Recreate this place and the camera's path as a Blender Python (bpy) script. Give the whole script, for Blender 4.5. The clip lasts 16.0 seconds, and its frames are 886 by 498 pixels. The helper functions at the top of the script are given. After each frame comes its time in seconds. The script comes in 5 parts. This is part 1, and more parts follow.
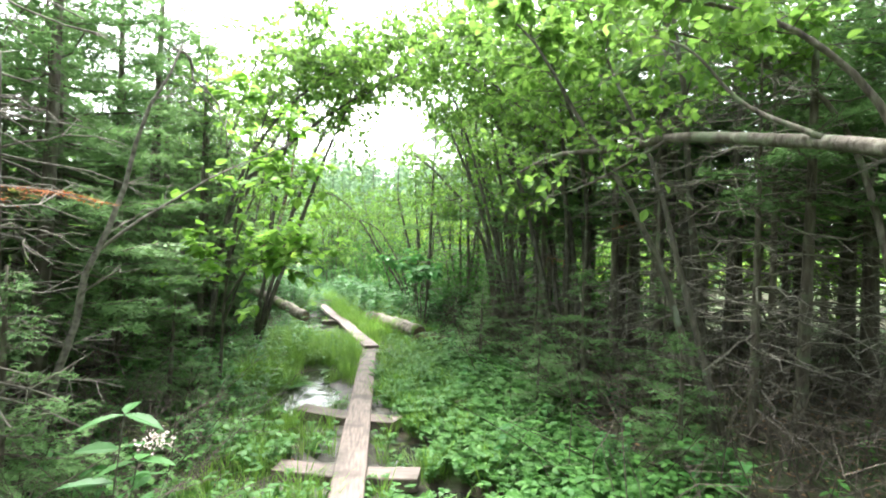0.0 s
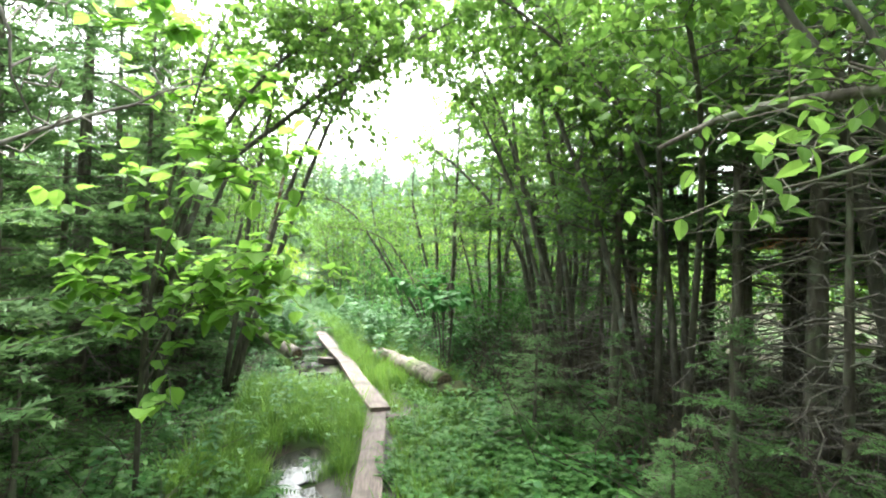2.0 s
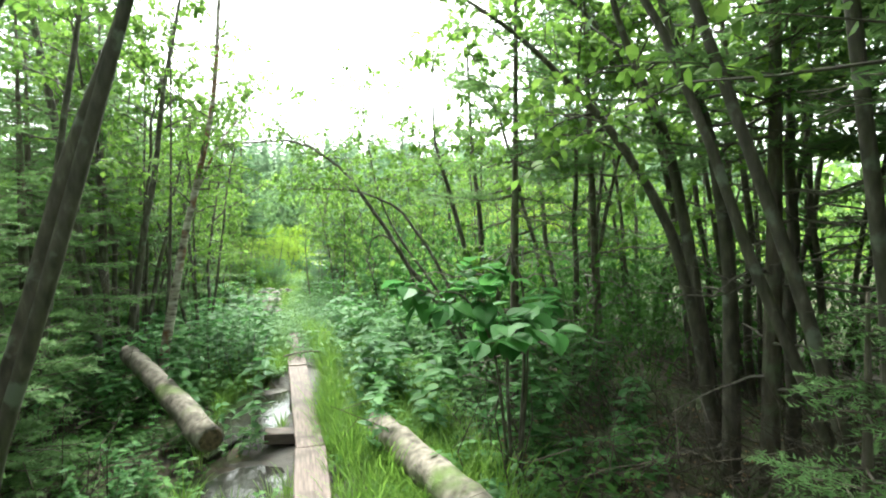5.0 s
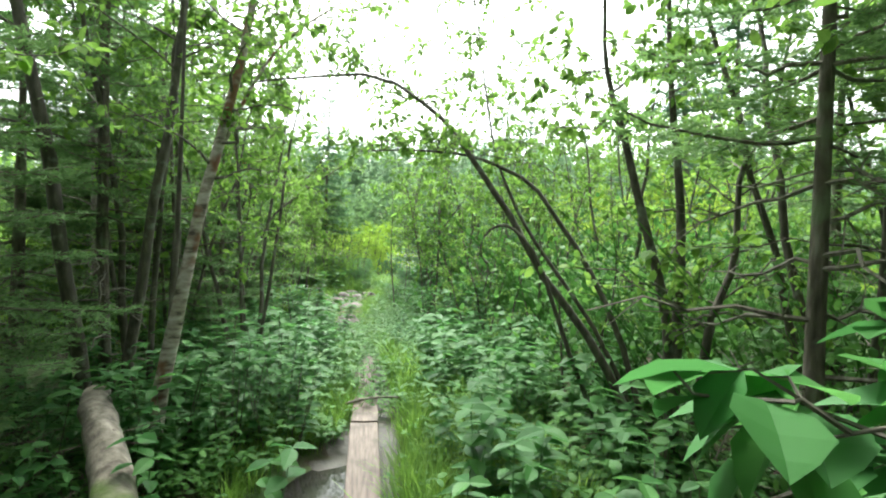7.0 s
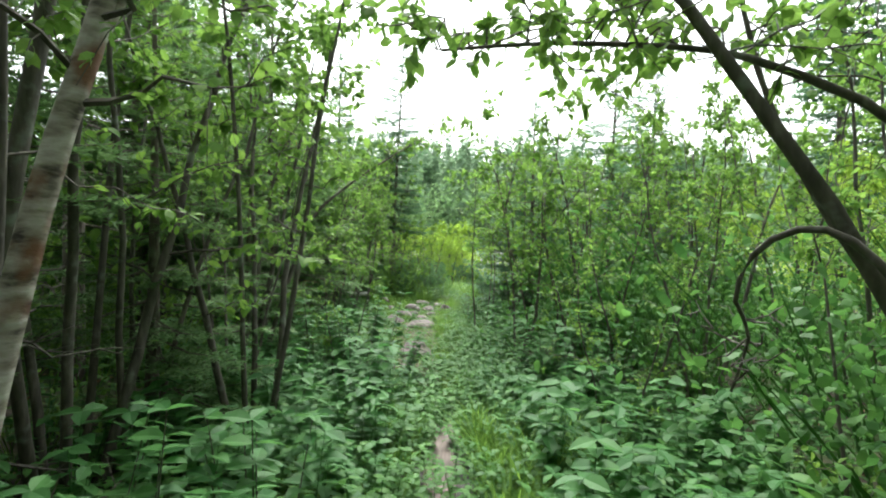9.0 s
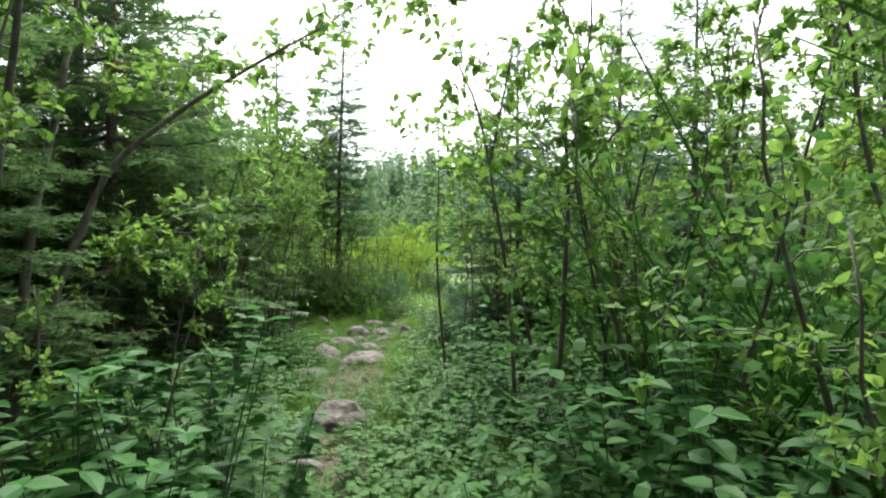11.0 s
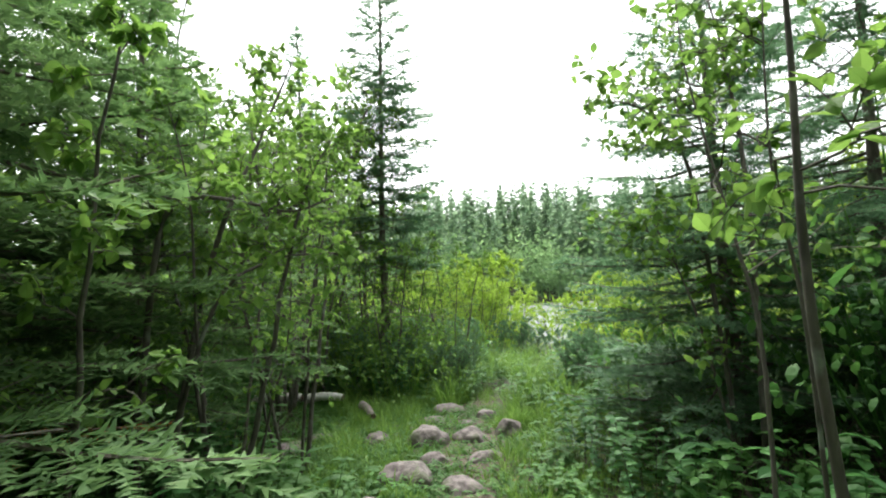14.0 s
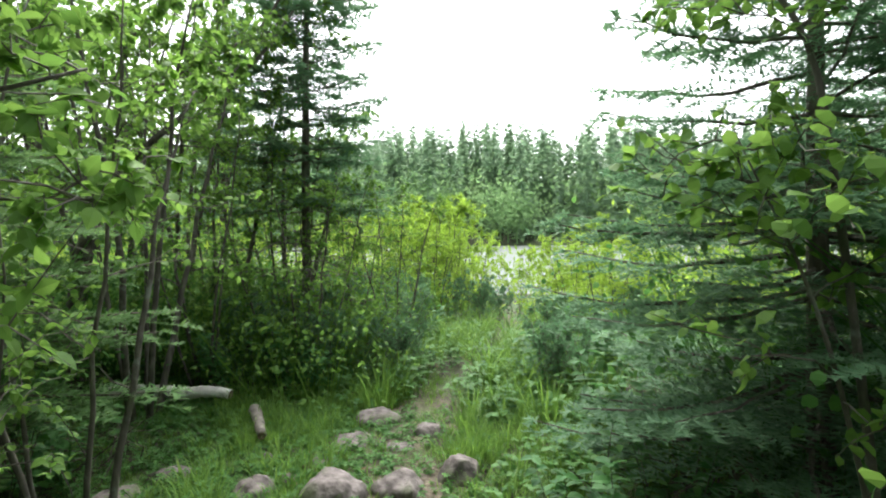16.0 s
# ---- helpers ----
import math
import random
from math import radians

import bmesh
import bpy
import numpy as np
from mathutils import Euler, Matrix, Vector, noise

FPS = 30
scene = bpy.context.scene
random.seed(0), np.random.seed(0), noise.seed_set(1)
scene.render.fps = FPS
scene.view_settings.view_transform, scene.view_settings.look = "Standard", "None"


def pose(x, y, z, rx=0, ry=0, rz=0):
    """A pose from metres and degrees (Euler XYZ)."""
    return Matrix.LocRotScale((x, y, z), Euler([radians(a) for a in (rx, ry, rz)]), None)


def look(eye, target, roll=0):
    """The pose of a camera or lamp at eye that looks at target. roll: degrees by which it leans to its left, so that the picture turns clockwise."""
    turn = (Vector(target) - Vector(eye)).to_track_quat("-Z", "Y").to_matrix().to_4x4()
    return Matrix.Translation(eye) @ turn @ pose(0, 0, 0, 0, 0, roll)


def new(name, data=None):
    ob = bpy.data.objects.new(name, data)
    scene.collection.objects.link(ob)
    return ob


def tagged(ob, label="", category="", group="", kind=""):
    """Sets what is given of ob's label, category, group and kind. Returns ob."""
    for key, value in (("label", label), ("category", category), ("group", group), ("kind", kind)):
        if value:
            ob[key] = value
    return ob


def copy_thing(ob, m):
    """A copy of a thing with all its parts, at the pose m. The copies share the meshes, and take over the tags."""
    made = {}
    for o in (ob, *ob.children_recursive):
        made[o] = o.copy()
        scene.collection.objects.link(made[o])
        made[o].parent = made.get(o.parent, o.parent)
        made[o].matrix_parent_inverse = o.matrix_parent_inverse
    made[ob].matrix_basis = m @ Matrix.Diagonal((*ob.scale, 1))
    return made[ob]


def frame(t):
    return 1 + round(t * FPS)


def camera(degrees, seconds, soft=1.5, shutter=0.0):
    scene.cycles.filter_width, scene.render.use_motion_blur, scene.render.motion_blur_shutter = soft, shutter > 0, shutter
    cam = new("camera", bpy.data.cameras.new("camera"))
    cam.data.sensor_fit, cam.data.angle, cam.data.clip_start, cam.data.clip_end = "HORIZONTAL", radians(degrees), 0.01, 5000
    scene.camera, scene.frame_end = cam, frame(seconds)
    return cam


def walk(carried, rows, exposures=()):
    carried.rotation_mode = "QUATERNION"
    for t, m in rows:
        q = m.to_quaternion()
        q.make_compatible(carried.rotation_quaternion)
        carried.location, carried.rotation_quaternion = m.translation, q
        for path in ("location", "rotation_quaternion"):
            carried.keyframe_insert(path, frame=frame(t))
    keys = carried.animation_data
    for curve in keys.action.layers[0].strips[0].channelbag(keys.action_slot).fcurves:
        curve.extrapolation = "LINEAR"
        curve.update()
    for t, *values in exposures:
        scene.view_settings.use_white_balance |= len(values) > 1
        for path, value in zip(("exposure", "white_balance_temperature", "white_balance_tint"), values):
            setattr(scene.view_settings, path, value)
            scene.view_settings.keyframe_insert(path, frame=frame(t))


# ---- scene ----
cam = camera(76.5, 16.0, soft=2.0)
PATH = [
    (0.0, (-0.102, 0.264, 1.463), (-0.129, 2.464, 1.483), 1.6),
    (0.5, (-0.106, 0.725, 1.500), (-0.314, 2.915, 1.530), 1.6),
    (1.0, (-0.167, 1.274, 1.489), (-0.325, 3.468, 1.522), 1.7),
    (1.5, (-0.310, 1.920, 1.580), (-0.430, 4.116, 1.608), 0.8),
    (2.0, (-0.396, 2.530, 1.651), (-0.465, 4.729, 1.700), 1.4),
    (2.5, (-0.444, 3.134, 1.646), (-0.458, 5.333, 1.704), 1.2),
    (3.0, (-0.504, 3.775, 1.723), (-0.521, 5.974, 1.801), -0.1),
    (3.2, (-0.552, 4.050, 1.735), (-0.548, 6.249, 1.819), -0.2),
    (5.3, (-0.762, 7.302, 1.616), (-0.997, 9.489, 1.562), -0.8),
    (5.5, (-0.826, 7.539, 1.574), (-1.084, 9.724, 1.526), -0.3),
    (6.0, (-1.042, 8.191, 1.525), (-1.393, 10.362, 1.497), 1.2),
    (6.5, (-1.253, 8.732, 1.557), (-1.724, 10.881, 1.549), 1.0),
    (7.0, (-1.407, 9.285, 1.570), (-1.944, 11.418, 1.544), 0.9),
    (7.5, (-1.637, 9.895, 1.605), (-2.231, 12.012, 1.576), 1.8),
    (8.0, (-1.878, 10.482, 1.652), (-2.583, 12.564, 1.576), 1.7),
    (8.5, (-2.091, 11.007, 1.643), (-2.919, 13.044, 1.572), 2.3),
    (8.7, (-2.195, 11.195, 1.651), (-3.018, 13.234, 1.604), 2.3),
    (10.8, (-3.185, 14.251, 1.342), (-3.854, 16.346, 1.353), -1.1),
    (11.0, (-3.295, 14.516, 1.371), (-3.985, 16.603, 1.395), 0.1),
    (11.5, (-3.598, 15.207, 1.321), (-4.379, 17.265, 1.355), 1.6),
    (12.0, (-3.841, 15.734, 1.252), (-4.778, 17.723, 1.317), 2.6),
    (12.5, (-4.159, 16.236, 1.359), (-5.246, 18.148, 1.395), 1.7),
    (13.0, (-4.540, 16.872, 1.319), (-5.598, 18.799, 1.396), 2.3),
    (13.5, (-4.902, 17.447, 1.290), (-5.867, 19.415, 1.487), 2.6),
    (14.0, (-5.207, 17.835, 1.342), (-6.034, 19.866, 1.536), -2.6),
    (14.5, (-5.407, 18.157, 1.496), (-6.015, 20.270, 1.574), -5.1),
    (15.0, (-5.470, 18.582, 1.586), (-5.992, 20.720, 1.573), -3.9),
    (15.5, (-5.552, 19.071, 1.565), (-6.087, 21.204, 1.527), -3.1),
    (16.0, (-5.707, 19.590, 1.533), (-6.394, 21.679, 1.486), -0.6),
]
EXPOSURES = [(0.0, 3.05, 6400, 4), (3.2, 3.15, 6400, 3), (5.3, 2.65, 6500, -2), (7.0, 2.4, 6500, -2), (8.7, 2.0, 6400, 2), (11.0, 1.7, 6500, 5), (14.5, 1.75, 6500, 6), (16.0, 1.85, 6400, 6)]
walk(cam, [(t, look(eye, target, roll)) for t, eye, target, roll in PATH], EXPOSURES)

# ---- sky and light: bright overcast noon ----
world = bpy.data.worlds.new("overcast_sky")
scene.world = world
world.use_nodes = True
wn, wl = world.node_tree.nodes, world.node_tree.links
sky = wn.new("ShaderNodeTexSky")
sky.sky_type = "NISHITA"
sky.sun_disc = False
sky.sun_elevation, sky.sun_rotation = radians(58), radians(-20)
sky.dust_density, sky.air_density = 4.0, 1.0
grey = wn.new("ShaderNodeHueSaturation")
grey.inputs["Saturation"].default_value = 0.22
wl.new(sky.outputs["Color"], grey.inputs["Color"])
wl.new(grey.outputs["Color"], wn["Background"].inputs["Color"])
wn["Background"].inputs["Strength"].default_value = 0.15
sun = new("sun", bpy.data.lights.new("sun", "SUN"))
sun.data.energy, sun.data.angle, sun.data.color = 1.5, radians(35), (1.0, 0.97, 0.9)
sun.matrix_world = look((0, 0, 30), (0 + 6, -12, 0))
scene.view_settings.exposure = 0.0


# ---- materials ----
def nodes_of(name):
    m = bpy.data.materials.new(name)
    m.use_nodes = True
    nt = m.node_tree
    return m, nt, nt.nodes, nt.links, nt.nodes["Principled BSDF"]


def ramp(nt, stops):
    r = nt.nodes.new("ShaderNodeValToRGB")
    while len(r.color_ramp.elements) < len(stops):
        r.color_ramp.elements.new(0.5)
    for e, (p, c) in zip(r.color_ramp.elements, stops):
        e.position, e.color = p, (*c, 1)
    return r


def tex(nt, kind, scale, stretch=(1, 1, 1), detail=4.0, space="Object"):
    co, mp, n = nt.nodes.new("ShaderNodeTexCoord"), nt.nodes.new("ShaderNodeMapping"), nt.nodes.new(kind)
    mp.inputs["Scale"].default_value = stretch
    nt.links.new(co.outputs[space], mp.inputs["Vector"])
    nt.links.new(mp.outputs["Vector"], n.inputs["Vector"])
    n.inputs["Scale"].default_value = scale
    if "Detail" in n.inputs:
        n.inputs["Detail"].default_value = detail
    return n


def bump(nt, out, bsdf, strength, distance):
    b = nt.nodes.new("ShaderNodeBump")
    b.inputs["Strength"].default_value, b.inputs["Distance"].default_value = strength, distance
    nt.links.new(out, b.inputs["Height"])
    nt.links.new(b.outputs["Normal"], bsdf.inputs["Normal"])


def leaf_material(name, dark, light, through_light, rough=0.45, glow=0.45):
    """Leaf: glossy skin over a body that lets light through; each leaf differs a little."""
    m, nt, n, l, p = nodes_of(name)
    geo = n.new("ShaderNodeNewGeometry")
    mid = tuple((a + b) / 2 for a, b in zip(dark, light))
    r = ramp(nt, [(0.0, dark), (0.55, mid), (1.0, light)])
    spots = tex(nt, "ShaderNodeTexNoise", 1.3)
    add = n.new("ShaderNodeMath")
    add.operation = "MULTIPLY_ADD"
    add.inputs[1].default_value = 0.6
    l.new(geo.outputs["Random Per Island"], add.inputs[0])
    sub = n.new("ShaderNodeMath")
    sub.operation = "MULTIPLY"
    sub.inputs[1].default_value = 0.45
    l.new(spots.outputs["Fac"], sub.inputs[0])
    l.new(sub.outputs[0], add.inputs[2])
    l.new(add.outputs[0], r.inputs["Fac"])
    l.new(r.outputs["Color"], p.inputs["Base Color"])
    p.inputs["Roughness"].default_value = rough + 0.1
    p.inputs["Specular IOR Level"].default_value = 0.22
    t = n.new("ShaderNodeBsdfTranslucent")
    hue = n.new("ShaderNodeHueSaturation")
    hue.inputs["Hue"].default_value = 0.49
    hue.inputs["Saturation"].default_value = 1.0
    hue.inputs["Value"].default_value = through_light
    l.new(r.outputs["Color"], hue.inputs["Color"])
    l.new(hue.outputs["Color"], t.inputs["Color"])
    mix = n.new("ShaderNodeMixShader")
    mix.inputs["Fac"].default_value = glow
    l.new(p.outputs["BSDF"], mix.inputs[1])
    l.new(t.outputs["BSDF"], mix.inputs[2])
    l.new(mix.outputs["Shader"], n["Material Output"].inputs["Surface"])
    return m


def rough_material(name, stops, scale, stretch=(1, 1, 1), rough=0.85, relief=0.6, depth=0.02, second=None):
    m, nt, n, l, p = nodes_of(name)
    a = tex(nt, "ShaderNodeTexNoise", scale, stretch, 8.0)
    r = ramp(nt, stops)
    l.new(a.outputs["Fac"], r.inputs["Fac"])
    out = r.outputs["Color"]
    if second:
        col, s2, lo, hi = second
        b = tex(nt, "ShaderNodeTexNoise", s2, (1, 1, 1), 6.0)
        f = ramp(nt, [(lo, (0, 0, 0)), (hi, (1, 1, 1))])
        l.new(b.outputs["Fac"], f.inputs["Fac"])
        mx = n.new("ShaderNodeMix")
        mx.data_type = "RGBA"
        l.new(f.outputs["Color"], mx.inputs["Factor"])
        l.new(out, mx.inputs["A"])
        mx.inputs["B"].default_value = (*col, 1)
        out = mx.outputs["Result"]
    l.new(out, p.inputs["Base Color"])
    p.inputs["Roughness"].default_value = rough
    bump(nt, a.outputs["Fac"], p, relief, depth)
    return m


def water_material(name, colour, ripple, strength, rough):
    m, nt, n, l, p = nodes_of(name)
    p.inputs["Base Color"].default_value = (*colour, 1)
    p.inputs["Roughness"].default_value = rough
    p.inputs["IOR"].default_value = 1.33
    a = tex(nt, "ShaderNodeTexNoise", ripple)
    bump(nt, a.outputs["Fac"], p, strength, 0.02)
    return m


LEAF_BRIGHT = leaf_material("alder_leaf", (0.058, 0.14, 0.026), (0.19, 0.33, 0.066), 1.4, 0.45, 0.52)
LEAF_MAPLE = leaf_material("maple_leaf", (0.085, 0.2, 0.03), (0.23, 0.41, 0.075), 1.45, 0.45, 0.55)
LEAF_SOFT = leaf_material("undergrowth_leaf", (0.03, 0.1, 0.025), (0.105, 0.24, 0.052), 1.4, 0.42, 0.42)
LEAF_HERB = leaf_material("herb_leaf", (0.03, 0.105, 0.032), (0.09, 0.22, 0.06), 1.45, 0.4, 0.42)
LEAF_BIG = leaf_material("broad_leaf", (0.035, 0.13, 0.04), (0.085, 0.23, 0.06), 1.5, 0.38, 0.42)
NEEDLE = leaf_material("fir_needle", (0.055, 0.125, 0.045), (0.16, 0.27, 0.095), 1.35, 0.5, 0.4)
NEEDLE_TIP = leaf_material("spruce_needle", (0.06, 0.14, 0.075), (0.165, 0.28, 0.145), 1.35, 0.5, 0.4)
NEEDLE_DEAD = leaf_material("dead_needle", (0.22, 0.07, 0.025), (0.45, 0.17, 0.06), 1.2, 0.7, 0.3)
GRASS = leaf_material("grass_blade", (0.058, 0.135, 0.022), (0.17, 0.30, 0.055), 1.4, 0.45, 0.45)
WILLOW = leaf_material("willow_leaf", (0.14, 0.27, 0.03), (0.34, 0.48, 0.08), 1.4, 0.5, 0.45)
SWEETGALE = leaf_material("grey_green_leaf", (0.07, 0.165, 0.075), (0.17, 0.30, 0.155), 1.3, 0.5, 0.38)
# Haze over the distant trees is mixed into these two paler leaf colours.
HAZED_NEEDLE = leaf_material("hazed_needle", (0.13, 0.215, 0.135), (0.29, 0.41, 0.24), 1.3, 0.7, 0.38)
HAZED_BIRCH = leaf_material("hazed_birch_leaf", (0.13, 0.25, 0.10), (0.28, 0.42, 0.19), 1.3, 0.7, 0.42)
PETAL = leaf_material("pale_petal", (0.5, 0.38, 0.4), (0.75, 0.68, 0.62), 1.1, 0.6, 0.3)
YELLOW = leaf_material("yellow_petal", (0.6, 0.45, 0.02), (0.8, 0.65, 0.05), 1.1, 0.6, 0.3)
LITTER = leaf_material("fallen_leaf", (0.10, 0.055, 0.03), (0.30, 0.19, 0.11), 1.0, 0.7, 0.15)

BARK = rough_material("fir_bark", [(0.3, (0.045, 0.035, 0.028)), (0.55, (0.115, 0.095, 0.078)), (0.75, (0.22, 0.20, 0.17))], 22, (1, 1, 0.25), 0.9, 0.9, 0.03, ((0.15, 0.17, 0.11), 5, 0.52, 0.66))
BARK_ALDER = rough_material("alder_bark", [(0.3, (0.036, 0.03, 0.024)), (0.6, (0.09, 0.078, 0.062)), (0.8, (0.18, 0.165, 0.135))], 26, (1, 1, 0.3), 0.75, 0.6, 0.012, ((0.15, 0.16, 0.13), 8, 0.58, 0.68))
DEADWOOD = rough_material("dead_twig", [(0.3, (0.06, 0.05, 0.042)), (0.7, (0.23, 0.205, 0.18))], 30, (1, 1, 1), 0.9, 0.3, 0.005)
FLOORWOOD = rough_material("rotten_twig", [(0.3, (0.03, 0.024, 0.02)), (0.7, (0.13, 0.105, 0.085))], 26, (1, 1, 1), 0.95, 0.3, 0.005)
# White bark greyed to carry the standing birch's shade; brown patches are peel.
BIRCH_SHADED = rough_material("birch_bark_shaded", [(0.34, (0.04, 0.03, 0.026)), (0.44, (0.22, 0.185, 0.155)), (0.7, (0.46, 0.42, 0.38))], 9, (1, 1, 3.0), 0.8, 0.7, 0.015, ((0.16, 0.075, 0.04), 5, 0.5, 0.6))
BIRCH_LOG = rough_material("white_birch_bark", [(0.3, (0.09, 0.075, 0.06)), (0.4, (0.5, 0.47, 0.43)), (0.7, (0.72, 0.69, 0.64))], 12, (1, 1, 1), 0.7, 0.5, 0.01)
PLANK = rough_material("weathered_plank", [(0.25, (0.055, 0.039, 0.035)), (0.5, (0.122, 0.088, 0.079)), (0.75, (0.185, 0.138, 0.125))], 14, (4, 0.35, 4), 0.75, 0.5, 0.006, ((0.045, 0.034, 0.028), 3.2, 0.5, 0.66))
LOGBARK = rough_material("log_bark", [(0.3, (0.06, 0.05, 0.04)), (0.55, (0.185, 0.16, 0.135)), (0.75, (0.31, 0.28, 0.24))], 14, (1, 1, 1), 0.9, 0.8, 0.02, ((0.09, 0.14, 0.03), 2.6, 0.55, 0.66))
CUTWOOD = rough_material("rotten_heartwood", [(0.3, (0.03, 0.022, 0.016)), (0.7, (0.2, 0.14, 0.09))], 30, (1, 1, 1), 0.9, 0.8, 0.02)
STONE = rough_material("pinkish_granite", [(0.3, (0.05, 0.04, 0.037)), (0.5, (0.135, 0.112, 0.108)), (0.72, (0.235, 0.2, 0.192))], 16, (1, 1, 1), 0.85, 0.9, 0.03, ((0.075, 0.085, 0.045), 5, 0.5, 0.66))
SOIL = rough_material("forest_soil", [(0.3, (0.012, 0.009, 0.006)), (0.5, (0.045, 0.033, 0.021)), (0.62, (0.045, 0.06, 0.018)), (0.8, (0.10, 0.075, 0.048))], 6, (1, 1, 1), 0.95, 1.0, 0.05, ((0.04, 0.075, 0.016), 1.1, 0.46, 0.6))
MUD = rough_material("wet_mud", [(0.3, (0.01, 0.008, 0.006)), (0.7, (0.042, 0.033, 0.024))], 9, (1, 1, 1), 0.6, 0.8, 0.03)
TRAIL = rough_material("trodden_earth", [(0.3, (0.04, 0.031, 0.022)), (0.55, (0.10, 0.08, 0.056)), (0.8, (0.17, 0.14, 0.10))], 17, (1, 1, 1), 0.95, 1.0, 0.04, ((0.06, 0.068, 0.026), 3.5, 0.48, 0.6))
PUDDLE = water_material("bog_water", (0.03, 0.028, 0.026), 6, 0.3, 0.05)
LAKE = water_material("lake_water", (0.10, 0.11, 0.11), 0.5, 1.0, 0.35)


# ---- mesh tools ----
RNG = np.random.default_rng(7)


def unit(v):
    return v / np.maximum(np.linalg.norm(v, axis=-1, keepdims=True), 1e-9)


class Soup:
    """Vertices and triangles gathered in arrays."""

    def __init__(self):
        self.v, self.f, self.n = [], [], 0

    def add(self, v, f):
        v, f = np.asarray(v, np.float32).reshape(-1, 3), np.asarray(f, np.int32).reshape(-1, 3)
        self.v.append(v)
        self.f.append(f + self.n)
        self.n += len(v)

    def arrays(self):
        if not self.v:
            return np.zeros((0, 3), np.float32), np.zeros((0, 3), np.int32)
        return np.concatenate(self.v), np.concatenate(self.f)

    def tube(self, pts, r0, r1, sides=6, lump=0.0):
        """A tapered, capped limb along the points."""
        pts = np.asarray(pts, float)
        n = len(pts)
        d = unit(np.gradient(pts, axis=0))
        ref = np.where(np.abs(d[:, 2:3]) > 0.9, [[1.0, 0, 0]], [[0, 0, 1.0]])
        a = unit(np.cross(d, ref))
        b = np.cross(d, a)
        ang = np.linspace(0, 2 * np.pi, sides, endpoint=False)
        rad = np.linspace(r0, r1, n)[:, None] * (1 + lump * RNG.normal(size=(n, sides)))
        ring = pts[:, None] + rad[..., None] * (np.cos(ang)[None, :, None] * a[:, None] + np.sin(ang)[None, :, None] * b[:, None])
        v = np.concatenate([ring.reshape(-1, 3), pts[:1], pts[-1:]])
        i, j = np.meshgrid(np.arange(n - 1), np.arange(sides), indexing="ij")
        p, q = i * sides + j, i * sides + (j + 1) % sides
        f = np.stack([np.stack([p, q, q + sides], -1), np.stack([p, q + sides, p + sides], -1)]).reshape(-1, 3)
        k = np.arange(sides)
        lo = np.stack([np.full(sides, n * sides), (k + 1) % sides, k], -1)
        top = (n - 1) * sides
        hi = np.stack([np.full(sides, n * sides + 1), top + k, top + (k + 1) % sides], -1)
        self.add(v, f if sides < 5 else np.concatenate([f, lo, hi]))

    def leaves(self, at, way, up, length, width, fine=False, fold=0.25):
        """One folded blade at each place, pointing along way, facing up."""
        at, way = np.asarray(at, float), unit(np.asarray(way, float))
        n = len(at)
        if not n:
            return
        side = unit(np.cross(way, up))
        nor = np.cross(side, way)
        L = np.broadcast_to(np.asarray(length, float), (n,))[:, None]
        W = np.broadcast_to(np.asarray(width, float), (n,))[:, None] / 2
        if fine:
            prof = ((0.0, 0.0, 0), (0.22, 0.8, 1), (0.5, 1.0, 1), (0.78, 0.55, 1), (1.0, 0.0, 0))
            rows, v, idx = [], [], 0
            for s, w, two in prof:
                c = at + way * L * s - nor * L * 0.18 * s * s
                if two:
                    v += [c + side * W * w + nor * W * w * fold, c, c - side * W * w + nor * W * w * fold]
                    rows.append((idx, idx + 1, idx + 2))
                    idx += 3
                else:
                    v.append(c)
                    rows.append((idx,))
                    idx += 1
            tri = []
            a, b, c, d, e = rows
            tri += [(a[0], b[1], b[0]), (a[0], b[2], b[1])]
            for p, q in ((b, c), (c, d)):
                tri += [(p[0], p[1], q[1]), (p[0], q[1], q[0]), (p[1], p[2], q[2]), (p[1], q[2], q[1])]
            tri += [(d[0], d[1], e[0]), (d[1], d[2], e[0])]
            V = np.stack(v, 1)
            T = np.array(tri)
        elif fine is False:
            v = [at]
            for s, w in ((0.3, 0.85), (0.68, 0.8)):
                c = at + way * L * s - nor * L * 0.15 * s * s
                v += [c + side * W * w + nor * W * w * fold, c - side * W * w + nor * W * w * fold]
            v.append(at + way * L - nor * L * 0.15)
            V = np.stack(v, 1)
            T = np.array([(0, 2, 1), (1, 2, 4), (1, 4, 3), (3, 4, 5)])
        else:
            V = np.stack([at, at + way * L * 0.42 + side * W + nor * W * fold, at + way * L - nor * L * 0.1, at + way * L * 0.42 - side * W + nor * W * fold], 1)
            T = np.array([(0, 1, 2), (0, 2, 3)])
        k = V.shape[1]
        self.add(V.reshape(-1, 3), (T[None] + (np.arange(n) * k)[:, None, None]).reshape(-1, 3))


